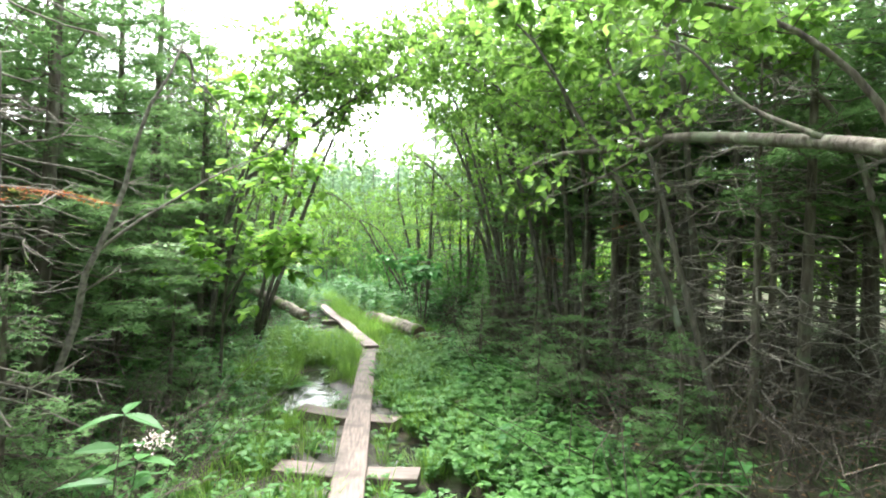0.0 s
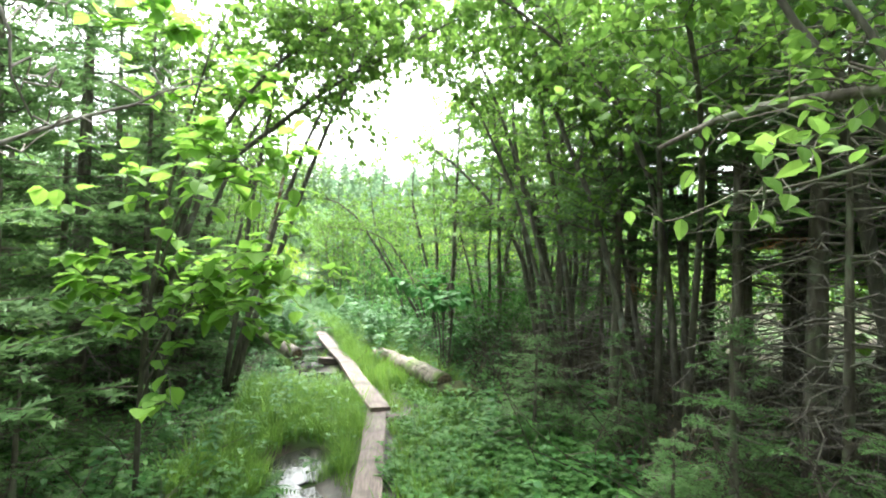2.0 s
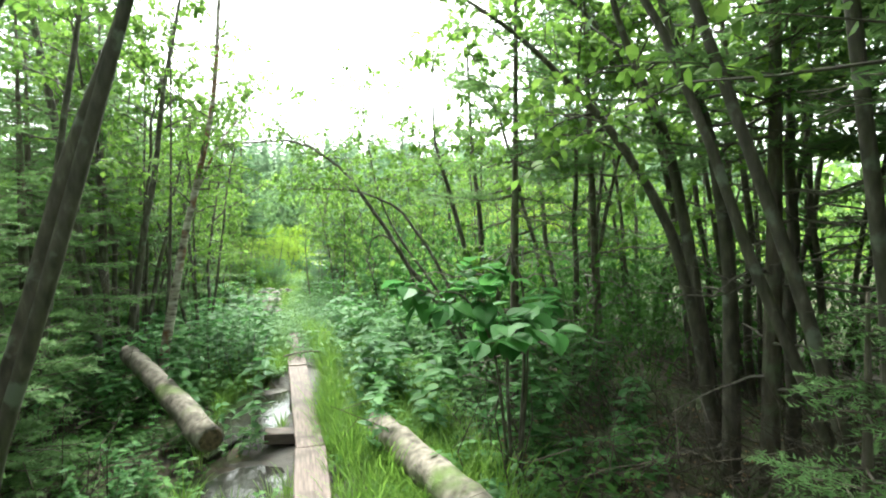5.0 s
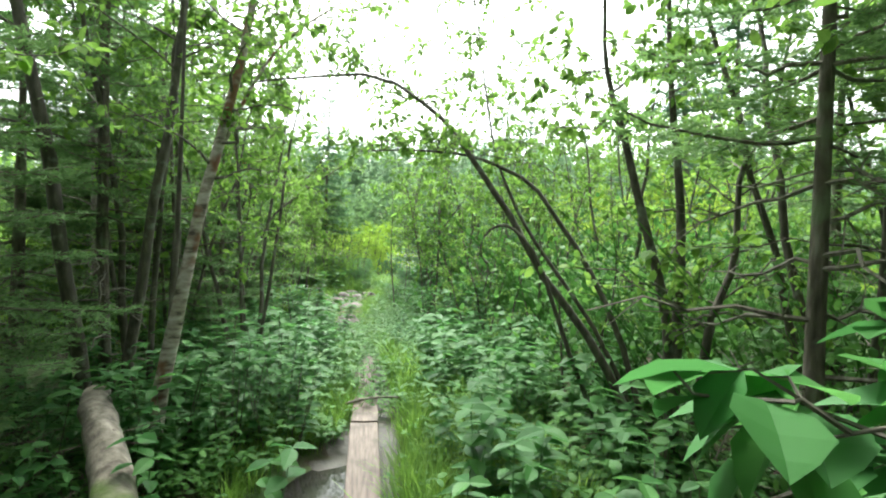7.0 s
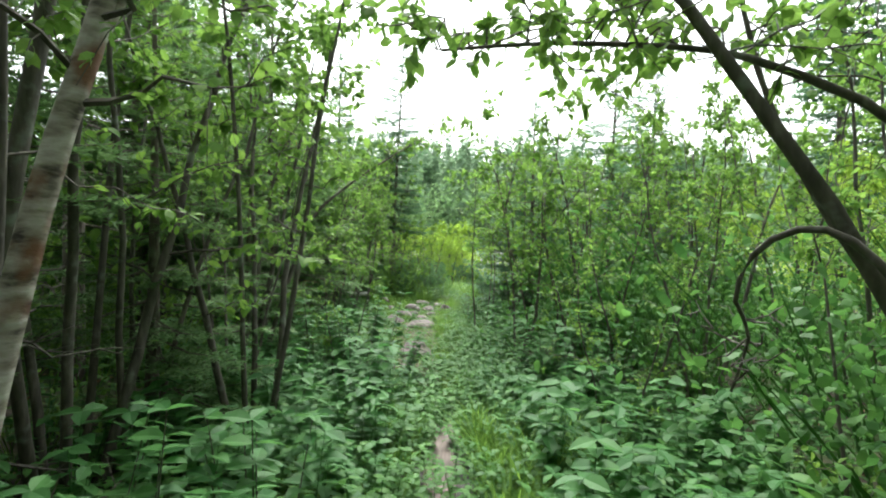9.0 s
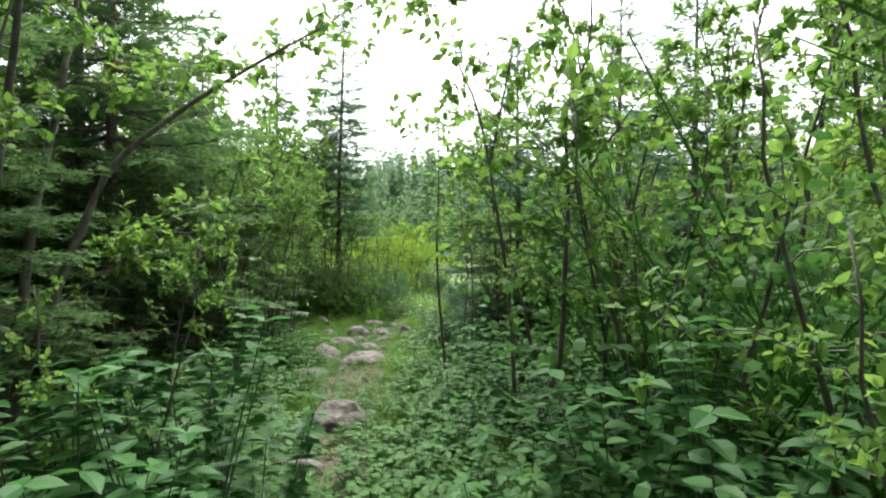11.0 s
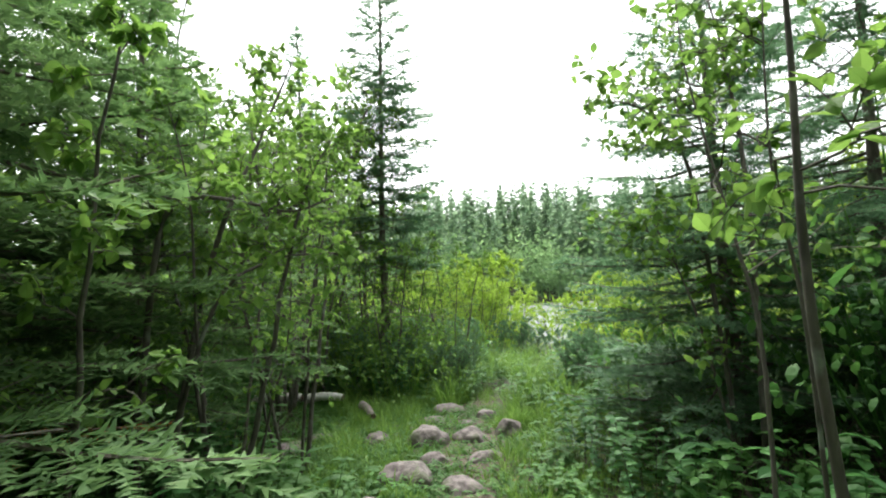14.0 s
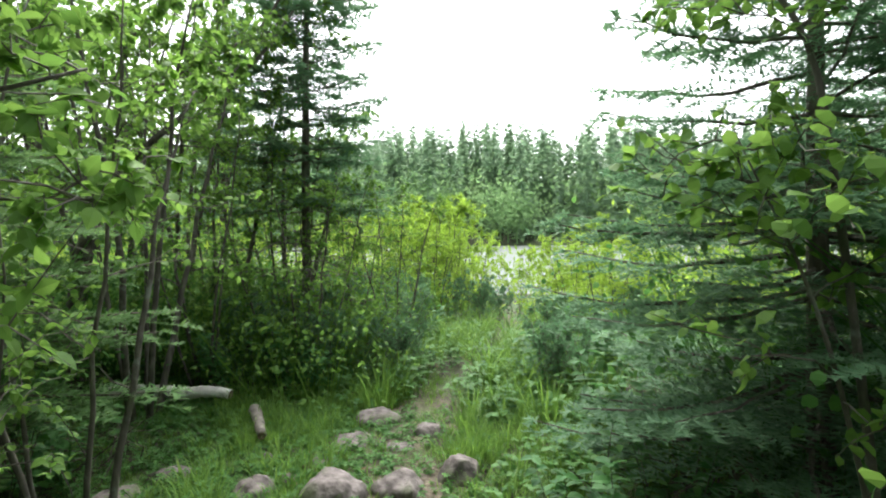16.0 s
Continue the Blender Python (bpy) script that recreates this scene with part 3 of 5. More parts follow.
def leafy(seed, stems, leaf=0.07, wide=0.62, per=7, branch_from=0.3, spread=0.9, twigs=5, nbranch=12, fine=False, bark=BARK_ALDER, mat=LEAF_BRIGHT, hang=0.25, tilt=0.45):
    """A broadleaf tree or shrub: stems are (foot, top, bow, radius), or (line, None, 0, radius) for a crooked one."""
    global RNG
    RNG = np.random.default_rng(seed)
    st, br, cr = [], Soup(), Soup()
    for foot, top, bow, r in stems:
        if top is None:
            pts = smooth_line(np.array(foot, float), 18)
            n = len(pts)
            s = np.linspace(0, 1, n)[:, None]
        else:
            foot, top = np.array(foot, float), np.array(top, float)
            n = 11
            s = np.linspace(0, 1, n)[:, None]
            pts = foot + (top - foot) * s
            pts[:, 2] += bow * 4 * s[:, 0] * (1 - s[:, 0])
            w = np.cumsum(RNG.normal(size=(n, 3)) * 0.025, 0)
            w -= w[0]
            pts += w * [1, 1, 0.3]
        one = Soup()
        one.tube(pts, r, r * 0.22, 8, 0.03)
        st.append(one)
        for _ in range(nbranch):
            q = branch_from + (1 - branch_from) * RNG.random() ** (0.8 if top is not None else 1.0)
            p = np.array([np.interp(q, s[:, 0], pts[:, k]) for k in range(3)])
            L = spread * RNG.uniform(0.4, 1.0) * (1.25 - (q if top is not None else 0.55 * q))
            a = RNG.uniform(0, 6.283)
            d = unit(np.array([math.cos(a), math.sin(a), RNG.uniform(0.0, 0.7) if top is not None else RNG.uniform(-0.35, 0.7)]))
            bp = arc(p, p + d * L, 0.06 * L, 6, 0.02)
            br.tube(bp, max(0.004, r * 0.3 * (1.2 - q)), 0.002, 4)
            tips = [bp]
            for _ in range(twigs):
                k = int(RNG.integers(1, 6))
                e = bp[k] + unit(d + RNG.normal(size=3) * 0.8) * L * RNG.uniform(0.25, 0.55)
                t = arc(bp[k], e, 0.02, 3, 0.01)
                br.tube(t, 0.003, 0.0012, 3)
                tips.append(t)
            for t in tips:
                u = RNG.uniform(0.2, 1.0, per)
                x = np.linspace(0, 1, len(t))
                A = np.stack([np.interp(u, x, t[:, k]) for k in range(3)], -1)
                W = unit(t[-1] - t[0]) * 0.5 + RNG.normal(size=(per, 3)) * [0.75, 0.75, 0.75 * min(1.0, tilt * 2)] - [0, 0, hang]
                N = np.array([0, 0, 1.0]) + RNG.normal(size=(per, 3)) * tilt
                ln = leaf * RNG.uniform(0.6, 1.2, per)
                cr.leaves(A, W, N, ln, ln * wide, fine)
    return dict(stem=(st, bark), twig_wood=(br, bark), crown=(cr, mat))


# ---- the fir stand along the boardwalk ----
FIR = "balsam fir with bare grey lower branches"
FG = "firs beside the boardwalk"
fir_tall = plant_tree(conifer(11, 6.8, 1.4, 2.5, 0.32, 0.075, 0.13), "fir_tree", FIR, "tree", FG, (2.35, 6.95))
fir_mid = plant_tree(conifer(12, 5.4, 1.25, 1.0, 0.3, 0.075, 0.13), "fir_tree", FIR, "tree", FG, (-3.3, 4.6), 40)
fir_thin = plant_tree(conifer(13, 5.6, 0.95, 1.9, 0.32, 0.075, 0.13, trunk_r=0.055), "fir_tree", "slender fir with bare dead lower twigs", "tree", FG, (1.25, 8.6))
fir_green = plant_tree(conifer(14, 4.4, 1.1, 0.45, 0.26, 0.05, 0.1), "fir_tree", "young green fir with boughs to the ground", "tree", "young firs", (-4.0, 9.2), 10)
fir_small = plant_tree(conifer(15, 1.5, 0.55, 0.1, 0.16, 0.035, 0.06, twig=0.4), "fir_sapling", "small green fir sapling in the undergrowth", "tree", "fir saplings", (1.3, 6.0))
fir_back = plant_tree(conifer(16, 6.6, 1.35, 1.6, 0.42, 0.14, 0.2), "fir_tree", FIR, "tree", FG, (6.3, 7.2))
PROTO = [fir_tall, fir_mid, fir_thin]
r = random.Random(5)
for x, y, k in [(2.0, 7.45, 2), (2.6, 4.6, 2), (3.4, 7.4, 0), (4.2, 6.1, 2), (2.75, 8.7, 0), (3.55, 9.2, 0), (0.95, 10.6, 2), (1.6, 9.7, 2), (4.9, 8.2, 0), (5.3, 5.2, 0), (3.6, 4.9, 0), (3.0, 3.0, 2), (4.3, 3.6, 0), (3.1, 1.0, 0), (2.5, -0.9, 1), (4.6, 11.2, 0), (3.0, 12.3, 1), (6.3, 7.2, 0), (6.6, 10.0, 1), (7.0, 4.0, 0), (5.6, 1.8, 1), (2.2, 10.9, 0), (5.8, 13.2, 0), (8.0, 12.5, 1), (8.6, 8.3, 0), (9.4, 5.0, 1), (8.2, 1.5, 0), (4.8, 7.0, 2), (3.9, 8.3, 2), (6.0, 8.9, 2), (5.5, 10.4, 2), (7.4, 6.0, 2), (1.9, 8.2, 2), (2.9, 10.2, 2), (6.9, 11.6, 2), (4.0, 10.0, 2),
                (-3.9, 6.6, 1), (-4.6, 3.2, 0), (-4.4, 8.4, 0), (-5.8, 5.4, 1), (-6.0, 8.0, 0), (-5.1, 10.1, 1), (-6.6, 2.2, 0), (-4.2, 0.6, 1), (-2.6, -1.2, 0), (-7.6, 6.8, 1), (-7.2, 10.4, 0), (-3.8, 3.4, 2), (-4.8, 5.0, 2), (-5.0, 7.0, 2), (-3.6, 8.3, 2), (-5.9, 11.6, 2), (-6.2, 13.2, 1), (-8.4, 12.2, 0), (-8.8, 8.6, 1), (-9.2, 4.0, 0), (-5.1, 13.1, 2), (-7.2, 15.0, 0), (-9.6, 15.4, 1)]:
    again(fir_back if abs(x - float(trail_x(y))) > 4.6 else PROTO[k], x + r.uniform(-0.1, 0.1), y + r.uniform(-0.1, 0.1), r.uniform(0, 360), r.uniform(0.85, 1.12))
for x, y, s in [(-4.4, 6.3, 1.5), (-4.9, 4.3, 1.5), (-3.9, 1.9, 1.35), (-4.2, 10.0, 0.9), (-4.9, 11.6, 0.9), (-5.2, 9.2, 1.0), (0.6, 14.6, 0.95), (-5.6, 14.4, 0.8), (-6.5, 16.4, 0.8), (2.0, 13.6, 1.1), (-4.6, 5.9, 0.8)]:
    again(fir_green, x, y, r.uniform(0, 360), s)
for x, y, s in [(1.0, 7.5, 0.8), (0.75, 5.6, 0.6), (1.9, 5.4, 0.9), (-2.55, 5.2, 0.8), (-2.3, 3.0, 0.95), (-3.9, 10.2, 0.9), (0.35, 8.0, 0.7), (1.5, 4.1, 0.7), (0.6, 9.0, 1.0)]:
    again(fir_small, x, y, r.uniform(0, 360), s)

fir_dead = plant_tree(conifer(17, 3.4, 1.15, 9.0, 0.15, trunk_r=0.045), "dead_fir", "dead fir with tangled bare grey branches", "tree", "dead firs", (-2.75, 2.7))
for x, y, t, s in [(-3.1, 1.7, 80, 0.9), (-2.9, 3.7, 140, 0.8), (2.3, 4.7, 30, 0.95), (2.1, 6.2, 200, 1.0), (3.0, 5.7, 90, 1.1), (2.9, 7.9, 10, 1.0), (3.9, 7.0, 300, 1.1), (1.3, 9.3, 160, 0.8), (3.4, 3.9, 45, 1.0)]:
    again(fir_dead, x, y, t, s)

fir_bough = plant_tree(conifer(18, 5.0, 1.0, 1.8, 0.3, 0.05, 0.1, trunk_r=0.045), "fir_tree", "slender fir with flat green boughs over the boardwalk", "tree", FG, (-0.55, 11.75))
again(fir_bough, 0.35, 12.6, 120, 1.1)

# dark spruces by the landing
SPR = "dark spruce with dense drooping boughs"
spruce_dark = plant_tree(conifer(21, 5.6, 1.75, 0.85, 0.22, 0.065, 0.12, needle=NEEDLE, droop=0.35), "spruce_tree", SPR, "tree", "dark spruces by the trail", (-8.1, 18.7), size=1.02)
for x, y, s in [(-8.2, 16.7, 1.1), (-9.4, 19.5, 1.2), (-9.6, 17.6, 1.25), (-9.0, 20.9, 0.8), (-10.6, 19.2, 1.1), (-8.1, 16.4, 0.95)]:
    again(spruce_dark, x, y, r.uniform(0, 360), s)
spruce_edge = plant_tree(conifer(22, 4.5, 1.45, 0.4, 0.17, 0.05, 0.095, needle=NEEDLE_TIP, droop=0.22), "spruce_tree", "bushy blue-green spruce with dead lower boughs", "tree", "spruces by the landing", (-4.8, 22.75))
spruce_pole = plant_tree(conifer(23, 8.2, 1.25, 2.0, 0.24, 0.085, 0.11, trunk_r=0.07, needle=NEEDLE_TIP, droop=0.3), "spruce_tree", "tall narrow spruce with a bare lower trunk", "tree", "spruces by the landing", (-9.05, 25.0), size=0.88)
again(spruce_edge, -3.5, 24.0, 130, 1.2)
again(spruce_edge, -2.6, 21.4, 70, 1.0)
pole_back = plant_tree(conifer(24, 8.4, 1.3, 1.2, 0.34, 0.15, 0.2, needle=NEEDLE_TIP, droop=0.3), "spruce_tree", "tall pale blue-green spruce beyond the thicket", "tree", "spruces by the landing", (6.5, 31.0))
again(pole_back, 1.6, 27.5, 100, 1.35)
again(pole_back, 3.4, 29.5, 200, 1.5)
again(pole_back, -0.6, 30.5, 300, 0.7)
again(pole_back, -13.5, 29.0, 30, 1.0)
again(pole_back, -16.0, 27.0, 60, 1.1)

# ---- alders and other leafy trees ----
ALD = "many-stemmed alder with round bright green leaves"


def clump(seed, n, h, lean, r=0.03, spread=0.5):
    q = random.Random(seed)
    out = []
    for i in range(n):
        a = 6.283 * i / n + q.uniform(-0.4, 0.4)
        out.append(((0.12 * math.cos(a), 0.12 * math.sin(a), -0.1), (lean[0] + spread * math.cos(a) * h * 0.5, lean[1] + spread * math.sin(a) * h * 0.5, h * q.uniform(0.8, 1.05)), q.uniform(0.0, 0.12) * h, r * q.uniform(0.7, 1.15)))
    return out


alder_a = plant_tree(leafy(31, clump(1, 5, 4.6, (0, 0), 0.035), 0.085, nbranch=13, twigs=5, per=6, spread=1.1, fine=True), "alder_tree", ALD, "tree", "alders", (2.4, 12.4))
alder_b = plant_tree(leafy(32, clump(2, 4, 3.4, (0.2, 0), 0.024), 0.06, nbranch=13, twigs=5, per=7, spread=0.9), "alder_tree", ALD, "tree", "alders", (-1.0, 15.4))
sapling = plant_tree(leafy(33, clump(3, 2, 2.6, (0, 0), 0.016, 0.4), 0.055, nbranch=13, twigs=4, per=6, spread=0.75, branch_from=0.15, fine=True), "alder_sapling", "slender leafy alder sapling", "tree", "alder saplings", (-3.0, 17.6))
canopy = plant_tree(leafy(34, clump(4, 3, 6.2, (-0.6, 0.3), 0.06, 0.35), 0.08, nbranch=22, twigs=7, per=8, spread=1.9, branch_from=0.4), "maple_tree", "leafy young maple arching over the boardwalk", "tree", "leafy trees over the trail", (2.7, 6.3))
# Five maples near the start stand out of view, added to shade the foreground.
for x, y, t, s in [(-5.0, 12.9, 140, 0.95), (1.7, -0.6, 20, 1.0), (-1.9, -1.0, 200, 1.0), (2.6, 1.2, 90, 1.05), (-3.0, 0.6, 290, 1.0), (0.9, -2.8, 150, 1.1)]:
    again(canopy, x, y, t, s)
for x, y, t, s in [(0.15, 13.2, 40, 1.0), (1.6, 12.0, 150, 1.0), (1.2, 14.2, 220, 1.0), (2.6, 16.0, 80, 1.0), (-4.95, 14.7, 10, 0.8), (-5.3, 13.6, 200, 1.0), (-9.2, 22.9, 210, 0.8), (-10.2, 20.6, 300, 0.85), (-10.9, 22.2, 20, 1.05), (-11.9, 23.0, 220, 1.15), (-10.9, 24.9, 100, 1.0), (-11.4, 24.4, 60, 1.0)]:
    again(alder_a, x, y, t, s)
for x, y, t, s in [(0.2, 16.6, 40, 0.95), (-2.0, 17.0, 90, 0.8), (-5.8, 15.4, 60, 0.8), (1.4, 18.2, 160, 1.1), (-1.0, 18.8, 200, 1.0), (-2.2, 19.8, 10, 1.0), (-3.1, 19.0, 300, 0.95), (-0.3, 21.2, 30, 1.1), (-7.66, 20.40, 90, 0.72), (-7.82, 21.23, 160, 0.72), (-9.25, 23.6, 250, 0.72), (-8.6, 24.3, 40, 0.62), (-8.2, 25.4, 120, 0.6), (-10.2, 21.3, 10, 0.85), (-10.4, 23.2, 70, 1.0), (-10.0, 24.6, 130, 1.1), (-9.3, 24.9, 200, 0.85), (-9.6, 25.4, 110, 0.95), (-12.0, 26.6, 160, 1.1), (-3.6, 20.6, 80, 0.85), (1.8, 21.8, 0, 1.2), (-1.4, 23.6, 90, 1.1), (-7.3, 16.0, 45, 0.9), (-11.6, 28.8, 45, 1.0)]:
    again(alder_b, x, y, t, s)
for x, y, t, s in [(-3.7, 18.9, 0, 1.15), (-3.3, 18.1, 60, 1.0), (-3.6, 19.9, 120, 1.1), (-3.6, 20.5, 170, 0.9), (-2.5, 16.6, 30, 0.9), (-2.0, 18.2, 80, 1.1), (-7.8, 20.6, 200, 0.7), (-9.9, 20.9, 10, 0.7), (-5.2, 16.2, 90, 0.55), (-9.0, 24.4, 50, 0.8), (-8.8, 25.6, 100, 0.8), (-2.6, 15.8, 20, 0.6), (-1.5, 14.2, 140, 0.8), (-5.0, 24.6, 0, 0.7), (-4.6, 26.4, 10, 0.8), (-0.8, 17.4, 60, 1.0), (-3.0, 21.0, 15, 1.1), (-10.2, 26.4, 200, 1.0), (-6.1, 17.2, 30, 0.6)]:
    again(sapling, x, y, t, s)


def single(name, label, seed, stems, at, **kw):
    o = np.array([at[0], at[1], grounded(*at)])
    rel = [(np.array(a) - o, None if b is None else np.array(b) - o, bow, rr) for a, b, bow, rr in stems]
    return plant_tree(leafy(seed, rel, **kw), name, label, "tree", "", at)


single("leaning_alder", "bent alder stems leaning over the trail", 41, [([(-0.95, 13.5, 0.05), (-1.2, 13.43, 0.61), (-1.43, 13.4, 1.0), (-1.7, 13.36, 1.35), (-1.9, 13.34, 1.72), (-2.15, 13.31, 2.09), (-2.34, 13.29, 2.37), (-2.56, 13.26, 2.58), (-2.91, 13.2, 2.79), (-3.4, 13.09, 2.78), (-3.8, 13.0, 2.74)], None, 0, 0.034), ([(-0.92, 13.45, 0.05), (-1.15, 13.4, 0.9), (-1.4, 13.39, 1.44), (-1.59, 13.38, 1.73), (-1.79, 13.37, 2.0), (-2.1, 13.33, 2.16), (-2.31, 13.32, 2.22), (-2.69, 13.26, 2.25), (-3.03, 13.2, 2.24)], None, 0, 0.024), ([(-0.9, 13.55, 0.05), (-1.3, 13.6, 0.9), (-1.75, 13.6, 1.55), (-1.95, 13.62, 1.9), (-2.1, 13.64, 2.3), (-2.2, 13.66, 2.9), (-2.3, 13.7, 3.6)], None, 0, 0.02)], (-0.95, 13.5), leaf=0.055, nbranch=22, twigs=5, per=7, branch_from=0.6, spread=0.75)
single("alder_clump", "dark alder stems rising from one mossy root", 148, [([(-0.82, 13.15, 0.0), (-0.86, 13.0, 0.47), (-0.84, 13.02, 1.11), (-0.83, 13.03, 1.74), (-0.88, 13.02, 2.3), (-0.92, 13.02, 2.86), (-0.95, 13.0, 4.2)], None, 0, 0.045), ([(-0.85, 13.1, 0.0), (-0.9, 13.0, 1.06), (-1.07, 12.96, 1.78), (-1.18, 12.94, 2.23), (-1.26, 12.92, 2.51), (-1.31, 12.91, 2.85), (-1.3, 12.9, 3.8)], None, 0, 0.036), ([(-0.75, 13.1, 0.0), (-0.69, 13.06, 0.72), (-0.63, 13.08, 1.12), (-0.5, 13.12, 1.49), (-0.47, 13.14, 2.03), (-0.29, 13.19, 2.4), (-0.1, 13.2, 3.4)], None, 0, 0.036)], (-0.82, 13.1), leaf=0.07, nbranch=18, twigs=5, per=7, branch_from=0.3, spread=0.8)
single("hooked_branch", "dark dead alder branch bent into a hook", 141, [([(-1.2, 13.45, 0.05), (-1.5, 13.35, 0.8), (-1.7, 13.28, 1.4), (-1.85, 13.28, 1.63), (-1.98, 13.29, 1.7), (-2.1, 13.32, 1.64), (-2.15, 13.36, 1.5), (-2.1, 13.44, 1.38), (-2.14, 13.46, 1.2)], None, 0, 0.018)], (-1.2, 13.45), leaf=0.05, nbranch=5, twigs=2, per=0, branch_from=0.6, spread=0.35)
single("bent_alder", "dark alder trunks curving up beside the boardwalk", 42, [([(0.82, 10.9, 0.0), (0.76, 10.93, 0.6), (0.67, 10.93, 1.11), (0.52, 11.03, 1.76), (0.16, 11.1, 2.42), (-0.18, 11.07, 2.8), (-0.5, 11.04, 3.11), (-0.9, 11.0, 3.4)], None, 0, 0.055), ([(0.9, 11.0, 0.0), (0.78, 10.96, 0.66), (0.64, 10.94, 1.63), (0.48, 10.94, 2.4), (0.26, 10.92, 2.92), (0.1, 10.9, 3.5), (0.0, 10.9, 4.3)], None, 0, 0.055), ([(0.78, 10.6, 0.0), (0.8, 10.63, 0.8), (0.79, 10.65, 1.56), (0.68, 10.65, 2.32), (0.5, 10.64, 2.79), (0.35, 10.64, 3.4), (0.3, 10.7, 4.4)], None, 0, 0.06), ((1.2, 10.7, 0), (1.5, 11.0, 5.0), 0.1, 0.05)], (0.85, 10.8), leaf=0.085, nbranch=16, twigs=5, per=6, branch_from=0.42, spread=1.1)
single("canopy_maple", "leafy maple limbs closing over the boardwalk", 143, [([(-3.6, 8.5, 0.0), (-3.5, 8.6, 1.5), (-3.23, 8.73, 2.46), (-2.55, 8.91, 3.17), (-1.81, 9.1, 3.79), (-1.07, 9.28, 4.29), (-0.4, 9.4, 4.7)], None, 0, 0.045), ([(-3.6, 8.4, 0.0), (-3.3, 8.3, 2.0), (-2.7, 8.2, 3.2), (-1.9, 8.1, 3.9), (-1.1, 8.1, 4.3)], None, 0, 0.035)], (-3.6, 8.45), leaf=0.085, wide=0.75, nbranch=38, twigs=7, per=7, branch_from=0.5, spread=1.5)
single("canopy_maple", "leafy maple limbs closing over the boardwalk", 144, [([(1.7, 7.9, 0.0), (1.5, 7.9, 2.0), (1.0, 7.8, 3.2), (0.2, 7.7, 3.9), (-0.5, 7.6, 4.3)], None, 0, 0.04), ([(1.7, 7.8, 0.0), (1.6, 7.3, 1.9), (1.3, 6.6, 2.8), (0.9, 6.0, 3.4), (0.5, 5.6, 3.7)], None, 0, 0.035), ([(1.75, 7.8, 0.0), (1.7, 8.2, 2.4), (1.2, 8.6, 3.6), (0.4, 8.9, 4.6)], None, 0, 0.035)], (1.7, 7.85), leaf=0.085, wide=0.75, nbranch=40, twigs=7, per=8, branch_from=0.45, spread=1.4)
single("canopy_maple", "leafy maple limbs hanging over the boardwalk", 145, [([(2.9, 3.6, 0.0), (2.7, 3.7, 2.0), (2.2, 3.9, 2.9), (1.4, 4.2, 3.3), (0.6, 4.5, 3.4)], None, 0, 0.035), ([(2.9, 3.7, 0.0), (2.8, 4.4, 2.4), (2.3, 5.0, 3.2), (1.5, 5.3, 3.6)], None, 0, 0.03)], (2.9, 3.65), leaf=0.09, wide=0.75, nbranch=24, twigs=6, per=6, branch_from=0.5, spread=1.0, fine=True, bark=BARK)
single("canopy_maple", "leafy maple limbs closing over the boardwalk", 149, [([(-4.0, 9.7, 0.0), (-3.7, 9.7, 2.0), (-3.0, 9.75, 3.5), (-2.2, 9.8, 4.3), (-1.4, 9.8, 4.8)], None, 0, 0.035), ([(-4.0, 9.6, 0.0), (-3.8, 9.2, 2.4), (-3.3, 8.8, 3.8), (-2.8, 8.4, 4.8)], None, 0, 0.03)], (-4.0, 9.65), leaf=0.08, wide=0.75, nbranch=26, twigs=6, per=7, branch_from=0.55, spread=1.2)
single("canopy_maple", "leafy maple limbs hanging over the boardwalk", 147, [([(1.2, 12.4, 0.0), (0.9, 12.4, 2.4), (0.3, 12.3, 3.6), (-0.6, 12.2, 4.3)], None, 0, 0.035), ([(1.3, 12.5, 0.0), (1.0, 12.7, 2.6), (0.5, 13.0, 3.8), (0.0, 13.2, 4.6)], None, 0, 0.03)], (1.25, 12.45), leaf=0.08, wide=0.75, nbranch=30, twigs=6, per=7, branch_from=0.5, spread=1.1)
MAP = "leafy maple stems arching over the boardwalk"
single("arching_maple", MAP, 72, [((1.5, 8.1, 0), (0.1, 8.9, 4.7), 0.5, 0.045), ((1.55, 8.2, 0), (0.9, 6.8, 4.4), 0.4, 0.04), ((1.6, 8.2, 0), (1.0, 9.8, 5.0), 0.3, 0.035)], (1.55, 8.15), leaf=0.075, nbranch=36, twigs=7, per=9, branch_from=0.3, spread=1.8)
single("arching_maple", MAP, 75, [((1.5, 12.9, 0), (0.4, 12.9, 4.9), 0.4, 0.04), ((1.6, 13.0, 0), (1.4, 13.8, 5.3), 0.2, 0.04)], (1.55, 12.95), leaf=0.075, nbranch=30, twigs=7, per=8, branch_from=0.4, spread=1.5)
single("arching_maple", MAP, 76, [((-4.6, 11.2, 0), (-3.7, 11.2, 4.9), 0.3, 0.04), ((-4.7, 11.3, 0), (-4.8, 10.2, 5.2), 0.2, 0.035)], (-4.65, 11.25), leaf=0.07, nbranch=28, twigs=7, per=8, branch_from=0.35, spread=1.3)
single("arching_maple", MAP, 77, [((-3.1, 9.1, 0), (-1.5, 9.9, 4.8), 0.7, 0.04), ((-3.1, 9.2, 0), (-0.9, 9.2, 5.0), 0.7, 0.04), ((-3.15, 9.1, 0), (-2.0, 8.5, 5.2), 0.5, 0.035)], (-3.1, 9.1), leaf=0.075, nbranch=30, twigs=7, per=9, branch_from=0.55, spread=1.5)
